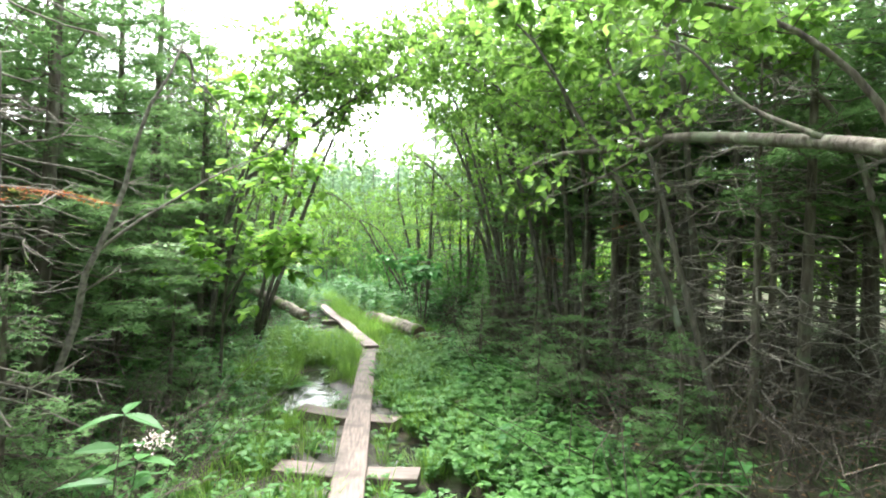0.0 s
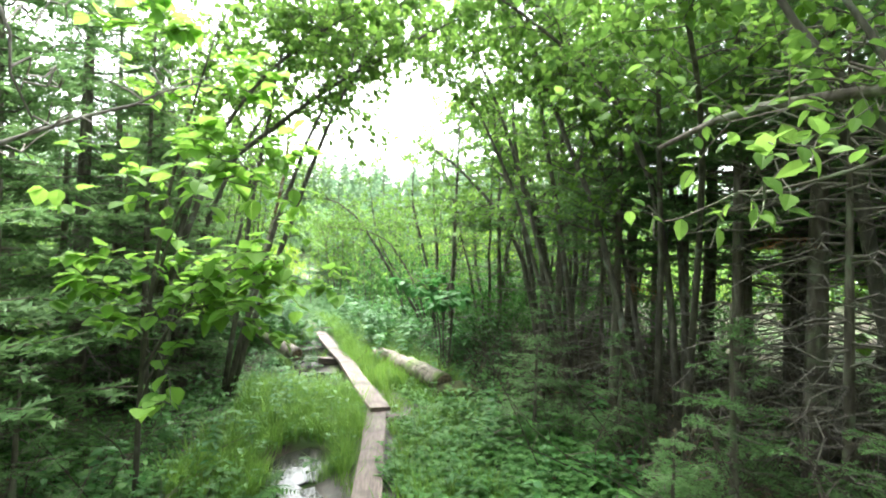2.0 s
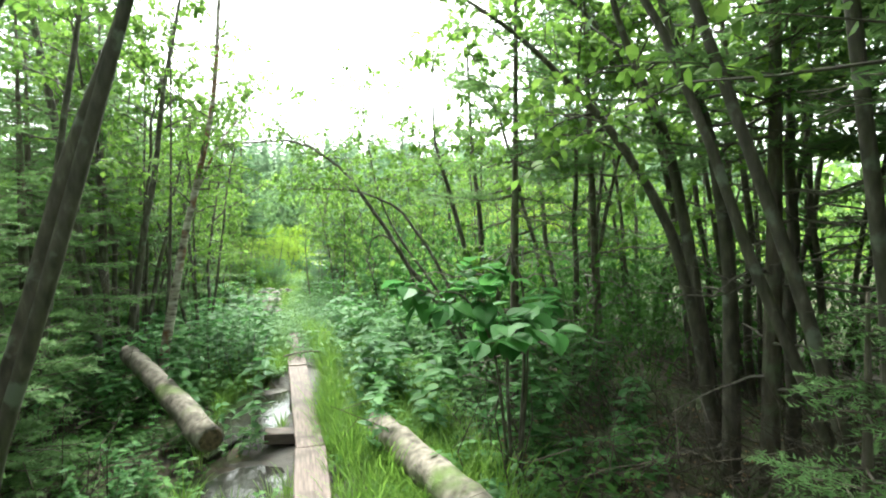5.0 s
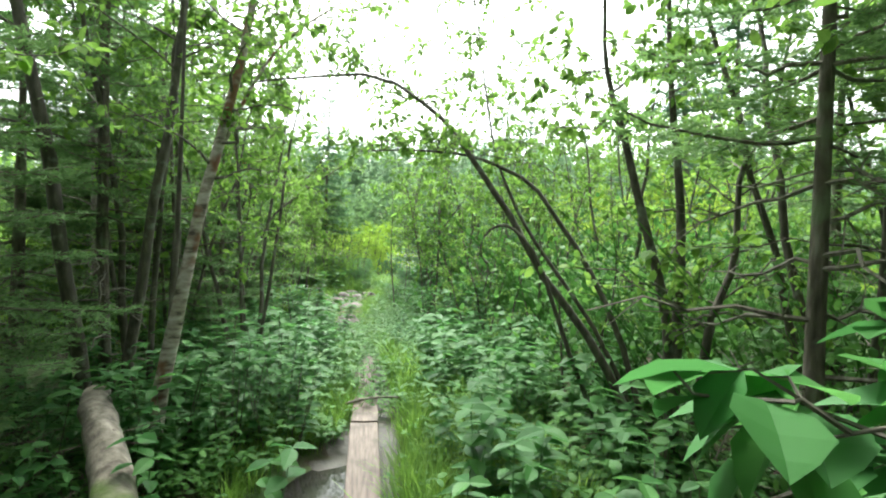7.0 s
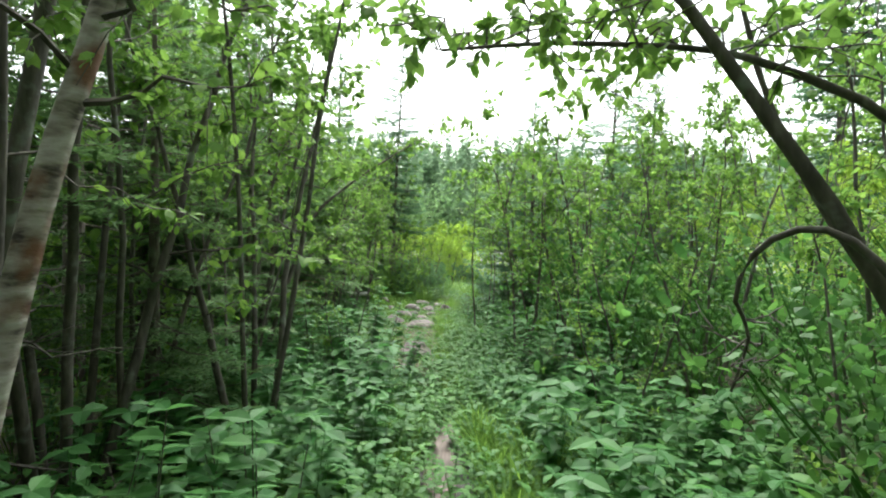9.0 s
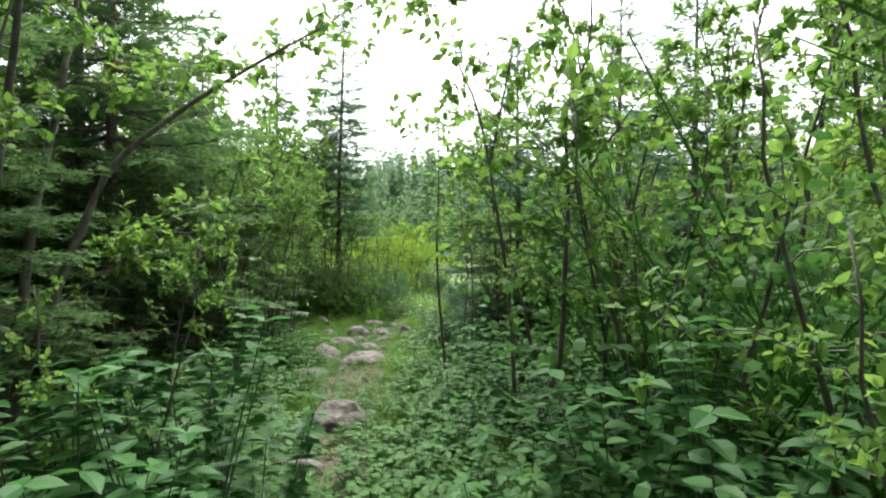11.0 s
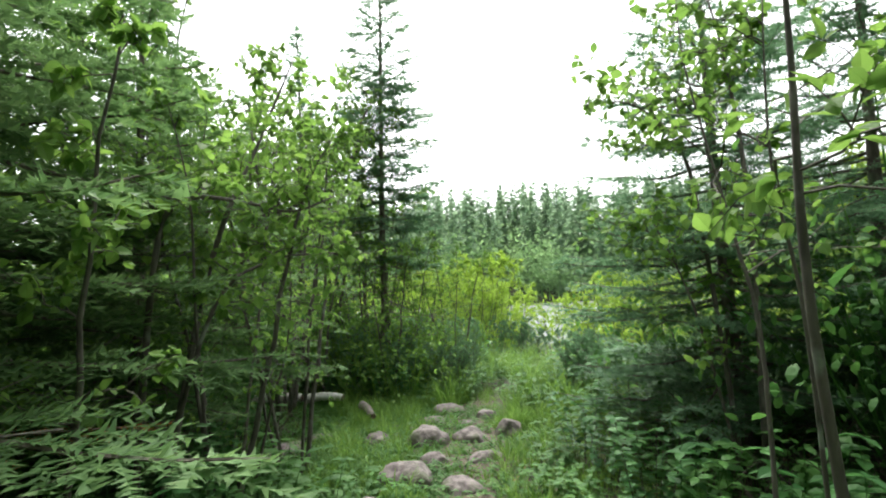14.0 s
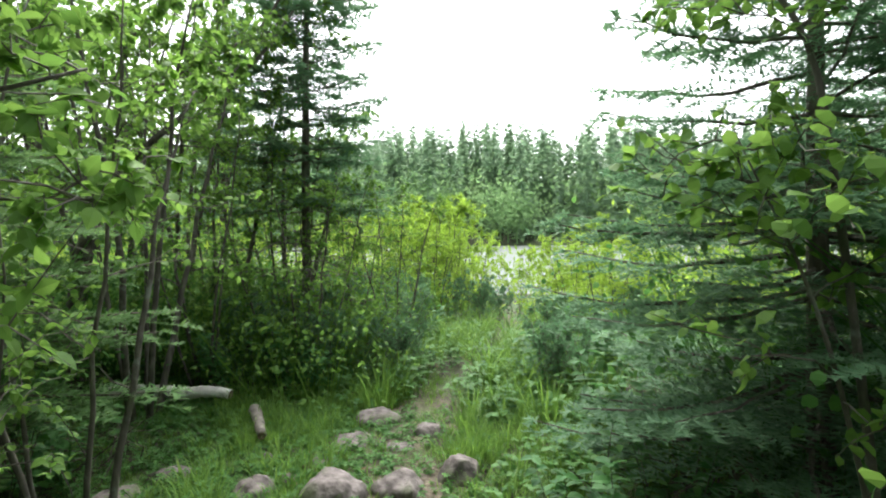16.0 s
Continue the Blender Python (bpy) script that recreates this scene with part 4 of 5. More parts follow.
single("arching_maple", MAP, 78, [((1.1, 9.6, 0), (-0.6, 10.1, 4.9), 0.7, 0.04), ((1.15, 9.6, 0), (0.0, 8.8, 5.1), 0.6, 0.04), ((1.1, 9.7, 0), (-1.1, 10.5, 4.7), 0.9, 0.035)], (1.1, 9.6), leaf=0.075, nbranch=34, twigs=7, per=9, branch_from=0.5, spread=1.8)
single("arching_alder", "leafy alder stems reaching over the trail", 73, [((1.9, 4.3, 0), (0.2, 4.9, 3.6), 0.5, 0.03), ((1.95, 4.3, 0), (1.0, 5.6, 4.0), 0.3, 0.03)], (1.9, 4.3), leaf=0.09, nbranch=16, twigs=6, per=6, branch_from=0.55, spread=1.2, fine=True)
single("arching_alder", "leafy alder stems reaching over the trail", 74, [((-5.3, 14.0, 0), (-4.8, 13.2, 4.4), 0.3, 0.022), ((-5.4, 14.1, 0), (-5.0, 15.4, 3.8), 0.3, 0.02), ((-5.6, 14.2, 0), (-6.3, 15.0, 4.0), 0.2, 0.02)], (-5.4, 14.1), leaf=0.065, nbranch=20, twigs=6, per=7, branch_from=0.25, spread=1.0)
single("slender_alder", "thin dark alder stem with a twisted crown", 43, [([(-4.08, 18.6, 0.1), (-4.1, 18.56, 0.73), (-4.14, 18.53, 1.26), (-4.23, 18.38, 2.0), (-4.29, 18.24, 2.41), (-4.42, 18.19, 2.75), (-4.5, 18.2, 3.4)], None, 0, 0.017), ([(-4.23, 18.38, 2.0), (-4.15, 18.4, 2.4), (-4.05, 18.45, 3.0)], None, 0, 0.014), ([(-4.84, 19.34, 0.1), (-4.93, 19.3, 1.23), (-4.92, 19.3, 1.92), (-4.92, 19.29, 2.6)], None, 0, 0.015)], (-4.1, 18.6), leaf=0.075, nbranch=11, twigs=4, per=5, branch_from=0.45, spread=0.8, fine=True)
single("peeling_alder", "reddish peeling stem with a leafy top", 44, [([(-3.85, 17.8, 0.1), (-3.78, 17.82, 0.48), (-3.68, 17.86, 0.76), (-3.65, 17.86, 1.29), (-3.63, 17.86, 1.76), (-3.64, 17.85, 2.22), (-3.51, 17.9, 2.6), (-3.5, 17.9, 3.2)], None, 0, 0.022), ([(-3.63, 17.86, 1.7), (-3.4, 17.95, 2.05), (-3.1, 18.1, 2.5)], None, 0, 0.012)], (-3.85, 17.8), leaf=0.085, nbranch=12, twigs=4, per=5, branch_from=0.4, spread=0.8, fine=True)
single("overhanging_branch", "smooth grey trunk with a long level limb", 45, [((2.25, 2.3, 0.0), (2.35, 2.5, 4.5), 0.0, 0.085), ([(2.26, 2.4, 1.75), (1.9, 2.75, 1.97), (1.7, 3.28, 2.12), (1.3, 3.87, 2.25), (1.14, 4.27, 2.25), (0.73, 4.77, 2.28), (0.48, 5.06, 2.18)], None, 0, 0.05), ([(1.3, 3.87, 2.25), (1.1, 4.1, 2.12), (0.85, 4.3, 1.98), (0.6, 4.5, 1.9)], None, 0, 0.014), ([(1.75, 3.1, 2.1), (1.5, 3.4, 2.35), (1.2, 3.5, 2.7), (0.8, 3.8, 2.9)], None, 0, 0.016)], (2.25, 2.3), leaf=0.08, nbranch=10, twigs=4, per=3, branch_from=0.5, spread=0.8, fine=True, bark=BARK)
single("dead_alder", "bare grey crooked branches of a dying alder", 46, [((-2.6, 3.6, 0), (-1.85, 3.8, 2.75), 0.2, 0.028), ((-1.9, 3.8, 2.72), (-1.66, 3.85, 2.0), 0.12, 0.012), ((-2.3, 3.7, 1.4), (-1.5, 4.3, 2.2), 0.1, 0.012)], (-2.6, 3.6), leaf=0.05, nbranch=6, twigs=3, per=0, spread=0.7, bark=DEADWOOD)
single("leafy_branch", "young maple with bright lobed leaves by the boardwalk", 47, [([(-2.5, 6.2, 0.0), (-2.45, 6.15, 1.0), (-2.3, 6.1, 2.0), (-2.1, 6.0, 2.6), (-1.9, 5.9, 3.1)], None, 0, 0.02), ([(-2.45, 6.15, 0.9), (-2.1, 6.2, 1.45), (-1.75, 6.3, 1.58), (-1.5, 6.45, 1.45)], None, 0, 0.012), ([(-2.4, 6.15, 1.4), (-2.1, 5.95, 2.0), (-1.8, 5.95, 2.15), (-1.6, 5.8, 2.2)], None, 0, 0.012), ([(-2.45, 6.15, 0.7), (-2.2, 6.0, 1.2), (-1.95, 5.95, 1.38)], None, 0, 0.01)], (-2.5, 6.2), leaf=0.115, wide=0.85, nbranch=13, twigs=4, per=4, branch_from=0.25, spread=0.75, fine=True, hang=0.15, tilt=0.2, mat=LEAF_MAPLE)
single("broadleaf_shrub", "shrub with large drooping heart-shaped leaves", 48, [([(-0.6, 10.75, 0.0), (-0.62, 10.7, 0.8), (-0.55, 10.6, 1.1), (-0.7, 10.35, 1.2), (-0.95, 10.15, 1.14)], None, 0, 0.013), ([(-0.62, 10.7, 0.0), (-0.7, 10.45, 0.9), (-0.85, 10.2, 1.28), (-1.0, 10.1, 1.35), (-1.12, 10.08, 1.33)], None, 0, 0.01), ([(-0.55, 10.75, 0.0), (-0.5, 10.4, 0.9), (-0.55, 10.15, 1.14), (-0.6, 9.95, 1.12)], None, 0, 0.012), ([(-0.55, 10.8, 0.0), (-0.5, 10.85, 0.8), (-0.5, 10.9, 1.3), (-0.6, 10.9, 1.6)], None, 0, 0.016)], (-0.6, 10.78), leaf=0.15, wide=0.85, nbranch=6, twigs=2, per=3, branch_from=0.45, spread=0.34, fine=True, mat=LEAF_BIG, hang=0.25, tilt=0.16)
single("landing_alder", "spreading alder with dark crooked limbs", 49, [([(-10.5, 23.2, 0.1), (-10.25, 23.37, 1.82), (-9.98, 23.69, 2.71), (-9.65, 23.91, 3.16), (-9.11, 24.2, 3.5), (-8.8, 24.4, 4.1)], None, 0, 0.045), ([(-10.4, 23.25, 0.1), (-10.15, 23.4, 1.86), (-9.58, 23.82, 2.71), (-9.05, 24.11, 3.2), (-8.75, 24.32, 3.72)], None, 0, 0.045), ((-10.5, 23.2, 0), (-9.9, 22.4, 3.6), 0.1, 0.035), ((-10.5, 23.2, 0), (-10.9, 23.4, 4.4), 0.1, 0.035)], (-10.5, 23.2), leaf=0.065, nbranch=26, twigs=6, per=7, branch_from=0.3, spread=1.0)
single("overhanging_alder", "alder limbs with leaves over the trail", 50, [([(-6.4, 16.5, 0.1), (-6.25, 16.65, 0.9), (-6.15, 16.8, 1.45), (-6.06, 16.94, 1.87), (-5.77, 17.15, 2.22), (-5.43, 17.38, 2.53), (-5.1, 17.6, 2.8)], None, 0, 0.03), ((-6.5, 16.5, 0), (-6.6, 17.2, 3.7), 0.1, 0.035), ((-6.5, 16.4, 0), (-5.4, 16.0, 3.6), 0.1, 0.03), ([(-6.9, 17.15, 0.2), (-6.81, 17.2, 0.94), (-6.7, 17.24, 1.13), (-6.45, 17.33, 1.32), (-6.23, 17.63, 1.65)], None, 0, 0.012)], (-6.45, 16.5), leaf=0.065, nbranch=15, twigs=5, per=7, branch_from=0.55, spread=0.9)
single("side_alder", "alder sapling with sunlit leaves beside a spruce", 51, [([(-4.95, 20.1, 0.1), (-4.92, 20.25, 1.1), (-4.97, 20.3, 1.5), (-5.04, 20.4, 1.95), (-5.1, 20.5, 2.4), (-5.1, 20.5, 2.9)], None, 0, 0.01), ([(-4.8, 20.0, 0.1), (-4.81, 20.05, 1.2), (-4.86, 20.06, 1.7), (-4.85, 20.1, 2.1), (-4.8, 20.2, 2.7)], None, 0, 0.009)], (-4.9, 20.1), leaf=0.05, wide=0.78, nbranch=13, twigs=5, per=5, branch_from=0.3, spread=0.5, fine=True)
single("side_alder", "alder with leafy twigs against the pale sky", 53, [([(-4.9, 21.7, 0.1), (-5.0, 21.9, 1.6), (-5.1, 22.0, 2.3), (-5.4, 22.1, 2.7), (-5.75, 22.1, 2.75)], None, 0, 0.018), ([(-4.8, 21.6, 0.1), (-4.75, 21.7, 1.8), (-4.8, 21.8, 2.8), (-4.9, 21.9, 3.5)], None, 0, 0.02), ([(-4.9, 21.6, 0.1), (-5.1, 21.7, 1.2), (-5.35, 21.8, 1.9)], None, 0, 0.012)], (-4.85, 21.65), leaf=0.065, wide=0.78, nbranch=16, twigs=5, per=5, branch_from=0.35, spread=0.7)
single("side_alder", "alder bough with large sunlit leaves", 52, [([(-7.9, 20.0, 0.1), (-7.8, 20.05, 1.6), (-7.65, 20.11, 1.94), (-7.44, 20.37, 1.94), (-7.24, 20.52, 1.89), (-7.1, 20.75, 2.0)], None, 0, 0.02), ([(-7.85, 20.1, 0.1), (-7.75, 20.4, 1.6), (-7.64, 20.73, 2.44), (-7.5, 20.9, 3.0)], None, 0, 0.022), ([(-7.8, 20.0, 0.1), (-7.5, 20.14, 1.3), (-7.3, 20.4, 1.6), (-7.1, 20.8, 1.65)], None, 0, 0.015), ((-7.6, 19.4, 0), (-7.0, 19.2, 2.4), 0.1, 0.018)], (-7.85, 20.05), leaf=0.062, wide=0.75, nbranch=15, twigs=5, per=6, branch_from=0.3, spread=0.65, fine=True)

birch_parts = leafy(55, [([(0, 0, -0.1), (0.02, 0.02, 0.4), (0.12, 0.1, 1.1), (0.2, 0.18, 1.7), (0.3, 0.29, 2.3), (0.45, 0.4, 3.2), (0.5, 0.5, 4.4), (0.6, 0.6, 5.6)], None, 0, 0.058), ([(0.2, 0.18, 1.7), (0.3, 0.3, 2.2), (0.6, 0.5, 2.9), (1.2, 0.6, 3.3)], None, 0, 0.02)], 0.06, nbranch=16, twigs=5, per=6, branch_from=0.45, spread=1.1, bark=BIRCH_SHADED)
birch_parts["twig_wood"] = (birch_parts["twig_wood"][0], BARK_ALDER)
single("dark_pole", "slim dark alder pole beside the birch", 56, [([(-4.2, 12.5, 0.0), (-4.12, 12.53, 1.0), (-4.08, 12.54, 1.76), (-4.02, 12.5, 2.6), (-3.98, 12.5, 4.0)], None, 0, 0.028)], (-4.2, 12.5), leaf=0.06, nbranch=14, twigs=5, per=6, branch_from=0.5, spread=0.9)
plant_tree(birch_parts, "birch_tree", "leaning white birch with peeling bark", "tree", "", (-4.13, 12.38))

# ---- willow and sweet gale before the lake ----
willow = plant_tree(leafy(61, clump(6, 7, 1.9, (0, 0), 0.012, 0.55), 0.08, wide=0.3, nbranch=11, twigs=3, per=11, spread=0.5, branch_from=0.2, fine=None, mat=WILLOW), "willow_bush", "low yellow-green willow bush", "shrub", "willow bushes by the lake", (-9.6, 30.2))
for x, y, t, s in [(-8.75, 28.3, 40, 1.1), (-9.3, 28.9, 100, 1.2), (-9.0, 29.8, 300, 1.2), (-9.9, 28.2, 220, 1.05), (-10.6, 31.6, 80, 1.1), (-9.3, 32.0, 200, 1.1), (-11.8, 30.4, 140, 1.0), (-8.78, 30.64, 0, 0.8), (-8.06, 31.84, 40, 0.8), (-7.13, 31.04, 80, 0.8), (-6.45, 28.8, 10, 0.9), (-5.9, 27.6, 100, 0.9), (-2.5, 24.6, 20, 1.4), (-1.0, 25.6, 140, 1.5), (0.6, 24.4, 70, 1.5), (-3.0, 26.6, 250, 1.4), (-1.6, 21.9, 10, 1.3), (0.4, 20.2, 190, 1.4), (-5.4, 31.0, 90, 1.0), (-6.6, 33.4, 160, 0.9), (-4.2, 28.6, 60, 0.9), (-3.4, 33.0, 200, 1.0), (-12.8, 33.6, 20, 1.3), (-10.8, 34.6, 120, 1.2), (-2.0, 30.0, 30, 1.2), (-14.4, 31.0, 30, 1.2)]:
    again(willow, x, y, t, s)
gale = plant_tree(leafy(62, clump(7, 8, 0.95, (0, 0), 0.008, 0.6), 0.045, wide=0.35, nbranch=12, twigs=5, per=8, spread=0.3, branch_from=0.15, fine=None, mat=SWEETGALE), "sweet_gale_bush", "low grey-green sweet gale bush", "shrub", "grey-green bushes", (-8.6, 27.0))
for x, y, t, s in [(-9.2, 26.4, 40, 1.1), (-8.0, 27.8, 80, 1.0), (-9.8, 28.4, 200, 1.1), (-8.3, 25.9, 140, 0.9), (-7.9, 29.4, 10, 0.8), (-10.8, 26.2, 0, 1.1), (-6.6, 27.0, 0, 0.8), (-6.2, 25.6, 70, 0.8), (-5.6, 27.6, 20, 0.9), (-9.5, 25.2, 100, 0.9), (-8.4, 24.3, 30, 0.85), (-9.1, 24.1, 170, 0.95), (-8.9, 25.0, 260, 1.0), (-7.9, 24.5, 90, 0.75), (-6.3, 24.5, 10, 0.8), (-7.9, 25.0, 190, 0.7)]:
    again(gale, x, y, t, s)

shore = Soup()
q = np.random.default_rng(88)
A = q.normal(size=(150, 3)) * [0.5, 0.5, 0.28] + [0, 0, 0.45]
A[:, 2] = np.abs(A[:, 2])
shore.leaves(A, q.normal(size=(150, 3)) + [0, 0, 0.8], q.normal(size=(150, 3)), 0.11, 0.035, None)
mx, my = q.uniform(-34, 22, 560), q.uniform(25, 46, 560)
keep = np.abs(mx - trail_x(my)) > 0.7 + (my < 29) * 2.2 + (my > 33) * 0.4
mp = np.stack([mx, my, height(mx, my), q.uniform(0, 6.28, 560), q.uniform(0.9, 1.9, 560), np.zeros(560)], -1)[keep]
tagged(part("shore_scrub", merged(shore, mp), WILLOW), "low yellow-green scrub covering the lake shore", "scrub", kind="stuff")

# ---- far shore and the woods around ----
far_soup = Soup()
RNG = np.random.default_rng(9)
ftr = Soup()
z = RNG.uniform(0.06, 0.97, 100)
a = RNG.uniform(0, 6.283, 100)
ln = (0.15 * (1 - z) ** 0.8 + 0.014) * RNG.uniform(0.6, 1.25, 100)
ftr.leaves(np.stack([0 * z, 0 * z, z], -1), np.stack([np.cos(a), np.sin(a), RNG.uniform(-0.5, 0.05, 100)], -1), np.array([0, 0, 1.0]) + RNG.normal(size=(100, 3)) * 0.3, ln, 0.055, None)
ftr.tube([(0, 0, -0.05), (0, 0, 1.0)], 0.012, 0.002, 4)
N = 1050
fx, fyy = RNG.uniform(-190, 110, N), 0
far_d = RNG.uniform(0, 1, N) ** 0.8 * 62
fy = 163 + far_d + 0.25 * fx
pl = np.stack([fx, fy, height(fx, fy) - 0.3, RNG.uniform(0, 6.28, N), RNG.uniform(17, 31, N), RNG.normal(size=N) * 0.02], -1)
tagged(part("far_woods", merged(ftr, pl), HAZED_NEEDLE), "spruce and birch woods on the far lake shore, haze put into the colour", "forest", kind="stuff")
bl = Soup()
A = RNG.normal(size=(380, 3)) * [0.26, 0.26, 0.21] + [0, 0, 0.55]
bl.leaves(A, RNG.normal(size=(380, 3)), RNG.normal(size=(380, 3)), 0.055, 0.045, None)
bl.tube([(0, 0, -0.05), (0, 0, 0.7)], 0.015, 0.006, 4)
N = 210
fx = RNG.uniform(-190, 110, N)
fy = 160 + RNG.uniform(0, 45, N) + 0.25 * fx
pl = np.stack([fx, fy, height(fx, fy) - 0.3, RNG.uniform(0, 6.28, N), RNG.uniform(12, 19, N), RNG.normal(size=N) * 0.02], -1)
tagged(part("far_birches", merged(bl, pl), HAZED_BIRCH), "leafy birches among far shore spruces, paled for haze", "forest", kind="stuff")


def ring_places(n, lo, hi, rng):
    out = []
    while len(out) < n:
        x, y = rng.uniform(-40, 34), rng.uniform(-26, 52)
        d = x - float(trail_x(y))
        if abs(d) < lo(y) or abs(d) > hi(y):
            continue
        out.append((x, y, float(height(x, y)) - 0.1, rng.uniform(0, 6.28), 1.0, rng.normal() * 0.02))
    return np.array(out)


RNG = np.random.default_rng(21)
mid = ring_places(170, lambda y: 9 if y < 16 else (11 if y < 26 else 12 + (y - 26) * 0.35), lambda y: 30, RNG)
mid[:, 4] = RNG.uniform(4, 7, len(mid))
# Deeper firs take the same haze-paled needle colour.
tagged(part("deep_woods", merged(ftr, mid), HAZED_NEEDLE), "dense fir woods deeper in the forest", "forest", kind="stuff")
mid = ring_places(300, lambda y: 6.5 if y < 12 else (7.0 if y < 26 else 9 + (y - 26) * 0.35), lambda y: 26, RNG)
mid[:, 4] = RNG.uniform(2.4, 4.6, len(mid))
tagged(part("deep_thicket", merged(bl, mid), LEAF_BRIGHT), "sunlit leafy thicket behind the nearer trees", "forest", kind="stuff")
# behind the start of the walk, out of view; same haze-paled needles
mid = np.array([(RNG.uniform(-7, 7), RNG.uniform(-9, -4), -0.1, RNG.uniform(0, 6.28), RNG.uniform(4, 9), 0.0) for _ in range(40)])
tagged(part("deep_woods", merged(ftr, mid), HAZED_NEEDLE), "dense fir woods behind the trail", "forest", kind="stuff")


# ---- ground cover ----
def blades(seed, n, h, spread, w=0.006, bend=0.5):
    """A tuft of bent grass blades, three lengths each."""
    q = np.random.default_rng(seed)
    s = Soup()
    a = q.uniform(0, 6.283, n)
    o = np.stack([np.cos(a), np.sin(a), np.zeros(n)], -1)
    root = o * q.uniform(0, spread, n)[:, None]
    H = h * q.uniform(0.5, 1.1, n)[:, None]
    B = bend * q.uniform(0.3, 1.3, n)[:, None] * H
    side = np.stack([-o[:, 1], o[:, 0], o[:, 2]], -1)
    V = []
    for t, k in ((0, 0.8), (0.4, 1.0), (0.75, 0.7)):
        c = root + o * B * t * t + np.array([0, 0, 1.0]) * H * (t - 0.35 * bend * t * t)
        V += [c - side * w * k, c + side * w * k]
    V.append(root + o * B + np.array([0, 0, 1.0]) * H * (1 - 0.4 * bend))
    V = np.stack(V, 1)
    T = np.array([(0, 1, 3), (0, 3, 2), (2, 3, 5), (2, 5, 4), (4, 5, 6)])
    s.add(V.reshape(-1, 3), (T[None] + (np.arange(n) * 7)[:, None, None]).reshape(-1, 3))
    return s


def herb(seed, h, leaf, pairs, wide=0.6, stems=3, fine=True, spread=0.12, stalks=None):
    """A leafy herb; the stalks go into a soup of their own where one is given."""
    q = np.random.default_rng(seed)
    s = Soup()
    stalks = stalks or s
    for _ in range(stems):
        a = q.uniform(0, 6.283)
        top = np.array([math.cos(a) * spread, math.sin(a) * spread, h * q.uniform(0.6, 1.1)])
        foot = top * [0.3, 0.3, 0] - [0, 0, 0.03]
        stalks.tube([foot, (foot + top) / 2 + [0, 0, 0.02], top], 0.0035, 0.0015, 3)
        for i in range(pairs):
            t = 0.3 + 0.7 * (i + 1) / pairs
            p = foot + (top - foot) * t
            b = q.uniform(0, 6.283)
            for k in (0, 1, 2) if i == pairs - 1 else (0, 1):
                c = b + k * (2.09 if i == pairs - 1 else 3.1416)
                w = np.array([[math.cos(c), math.sin(c), q.uniform(-0.15, 0.35)]])
                s.leaves(p[None], w, np.array([[0, 0, 1.0]]) + q.normal(size=(1, 3)) * 0.2, leaf * q.uniform(0.7, 1.15), leaf * wide * q.uniform(0.8, 1.1), fine)
    return s


def fern(seed, n=7, L=0.5):
    q = np.random.default_rng(seed)
    s = Soup()
    for i in range(n):
        a = 6.283 * i / n + q.normal() * 0.2
        o = np.array([math.cos(a), math.sin(a), 0])
        t = np.linspace(0, 1, 14)[:, None]
        c = o * L * t * 0.85 + np.array([0, 0, 1.0]) * L * (0.75 * t - 0.65 * t * t)
        s.tube(c[::3], 0.003, 0.001, 3)
        for sg in (-1, 1):
            d = np.array([-o[1], o[0], 0]) * sg + o * 0.35
            ln = L * 0.26 * np.sin(np.pi * (0.12 + 0.86 * t[:, 0]))
            s.leaves(c, np.repeat(d[None], 14, 0) + [0, 0, -0.12], np.array([0, 0, 1.0]), ln, ln * 0.28, None)
    return s


def brush(seed, n=16, L=0.7):
    q = np.random.default_rng(seed)
    s = Soup()
    for _ in range(n):
        p = q.normal(size=3) * [0.2, 0.2, 0.0]
        e = p + q.normal(size=3) * [0.5, 0.5, 0.1] * L + [0, 0, abs(q.normal()) * 0.5 * L]
        m = (p + e) / 2 + q.normal(size=3) * 0.06
        s.tube([p, m, e], 0.005, 0.0015, 3)
        for _ in range(3):
            g = m + (e - m) * q.random()
            s.tube([g, g + q.normal(size=3) * 0.13], 0.0022, 0.001, 3)
    return s


WALKED = np.array([(11.0, -2.1), (14.25, -3.2), (15.7, -3.85), (17.4, -4.9), (18.1, -5.4), (19.6, -5.7), (21.0, -6.5), (24.0, -7.3), (28.0, -7.5)])


def cover(n, seed, y0, y1, lo, hi, size=(0.7, 1.2), power=1.0, sides=(-1, 1), lift=0.0, open_ok=False, near=0.42):
    """Places beside the trail between two distances from its middle."""
    q = np.random.default_rng(seed)
    y = q.uniform(y0, y1, n)
    d = (lo + (hi - lo) * q.random(n) ** power) * q.choice(sides, n)
    x = trail_x(y) + d
    keep = np.ones(n, bool)
    for px, py, rx, ry in PUDDLES:
        keep &= ((x - px) / rx) ** 2 + ((y - py) / ry) ** 2 > 1.0
    for rx, ry, rs, sd, sq, st in ROCKS:
        keep &= (x - rx) ** 2 + (y - ry) ** 2 > (rs * 0.9) ** 2
    for sx, sy in ((-0.96, 5.2), (-0.73, 3.92)):
        keep &= (np.abs(x - sx) > 0.5) | (np.abs(y - sy - 0.06) > 0.24)
    if not open_ok:
        keep &= (y < 12) | (y > 20.3) | (np.abs(x - np.interp(y, WALKED[:, 0], WALKED[:, 1])) > near)
        keep &= ~((y > 21.1) & (y < 23.45) & (x > -8.7 - 1.3 * (y > 22.4)) & (x < -6.3))
    z = height(x, y) - 0.01 + lift
    P = np.stack([x, y, z, q.uniform(0, 6.28, n), q.uniform(*size, n), q.normal(size=n) * 0.08], -1)
    return P[keep]


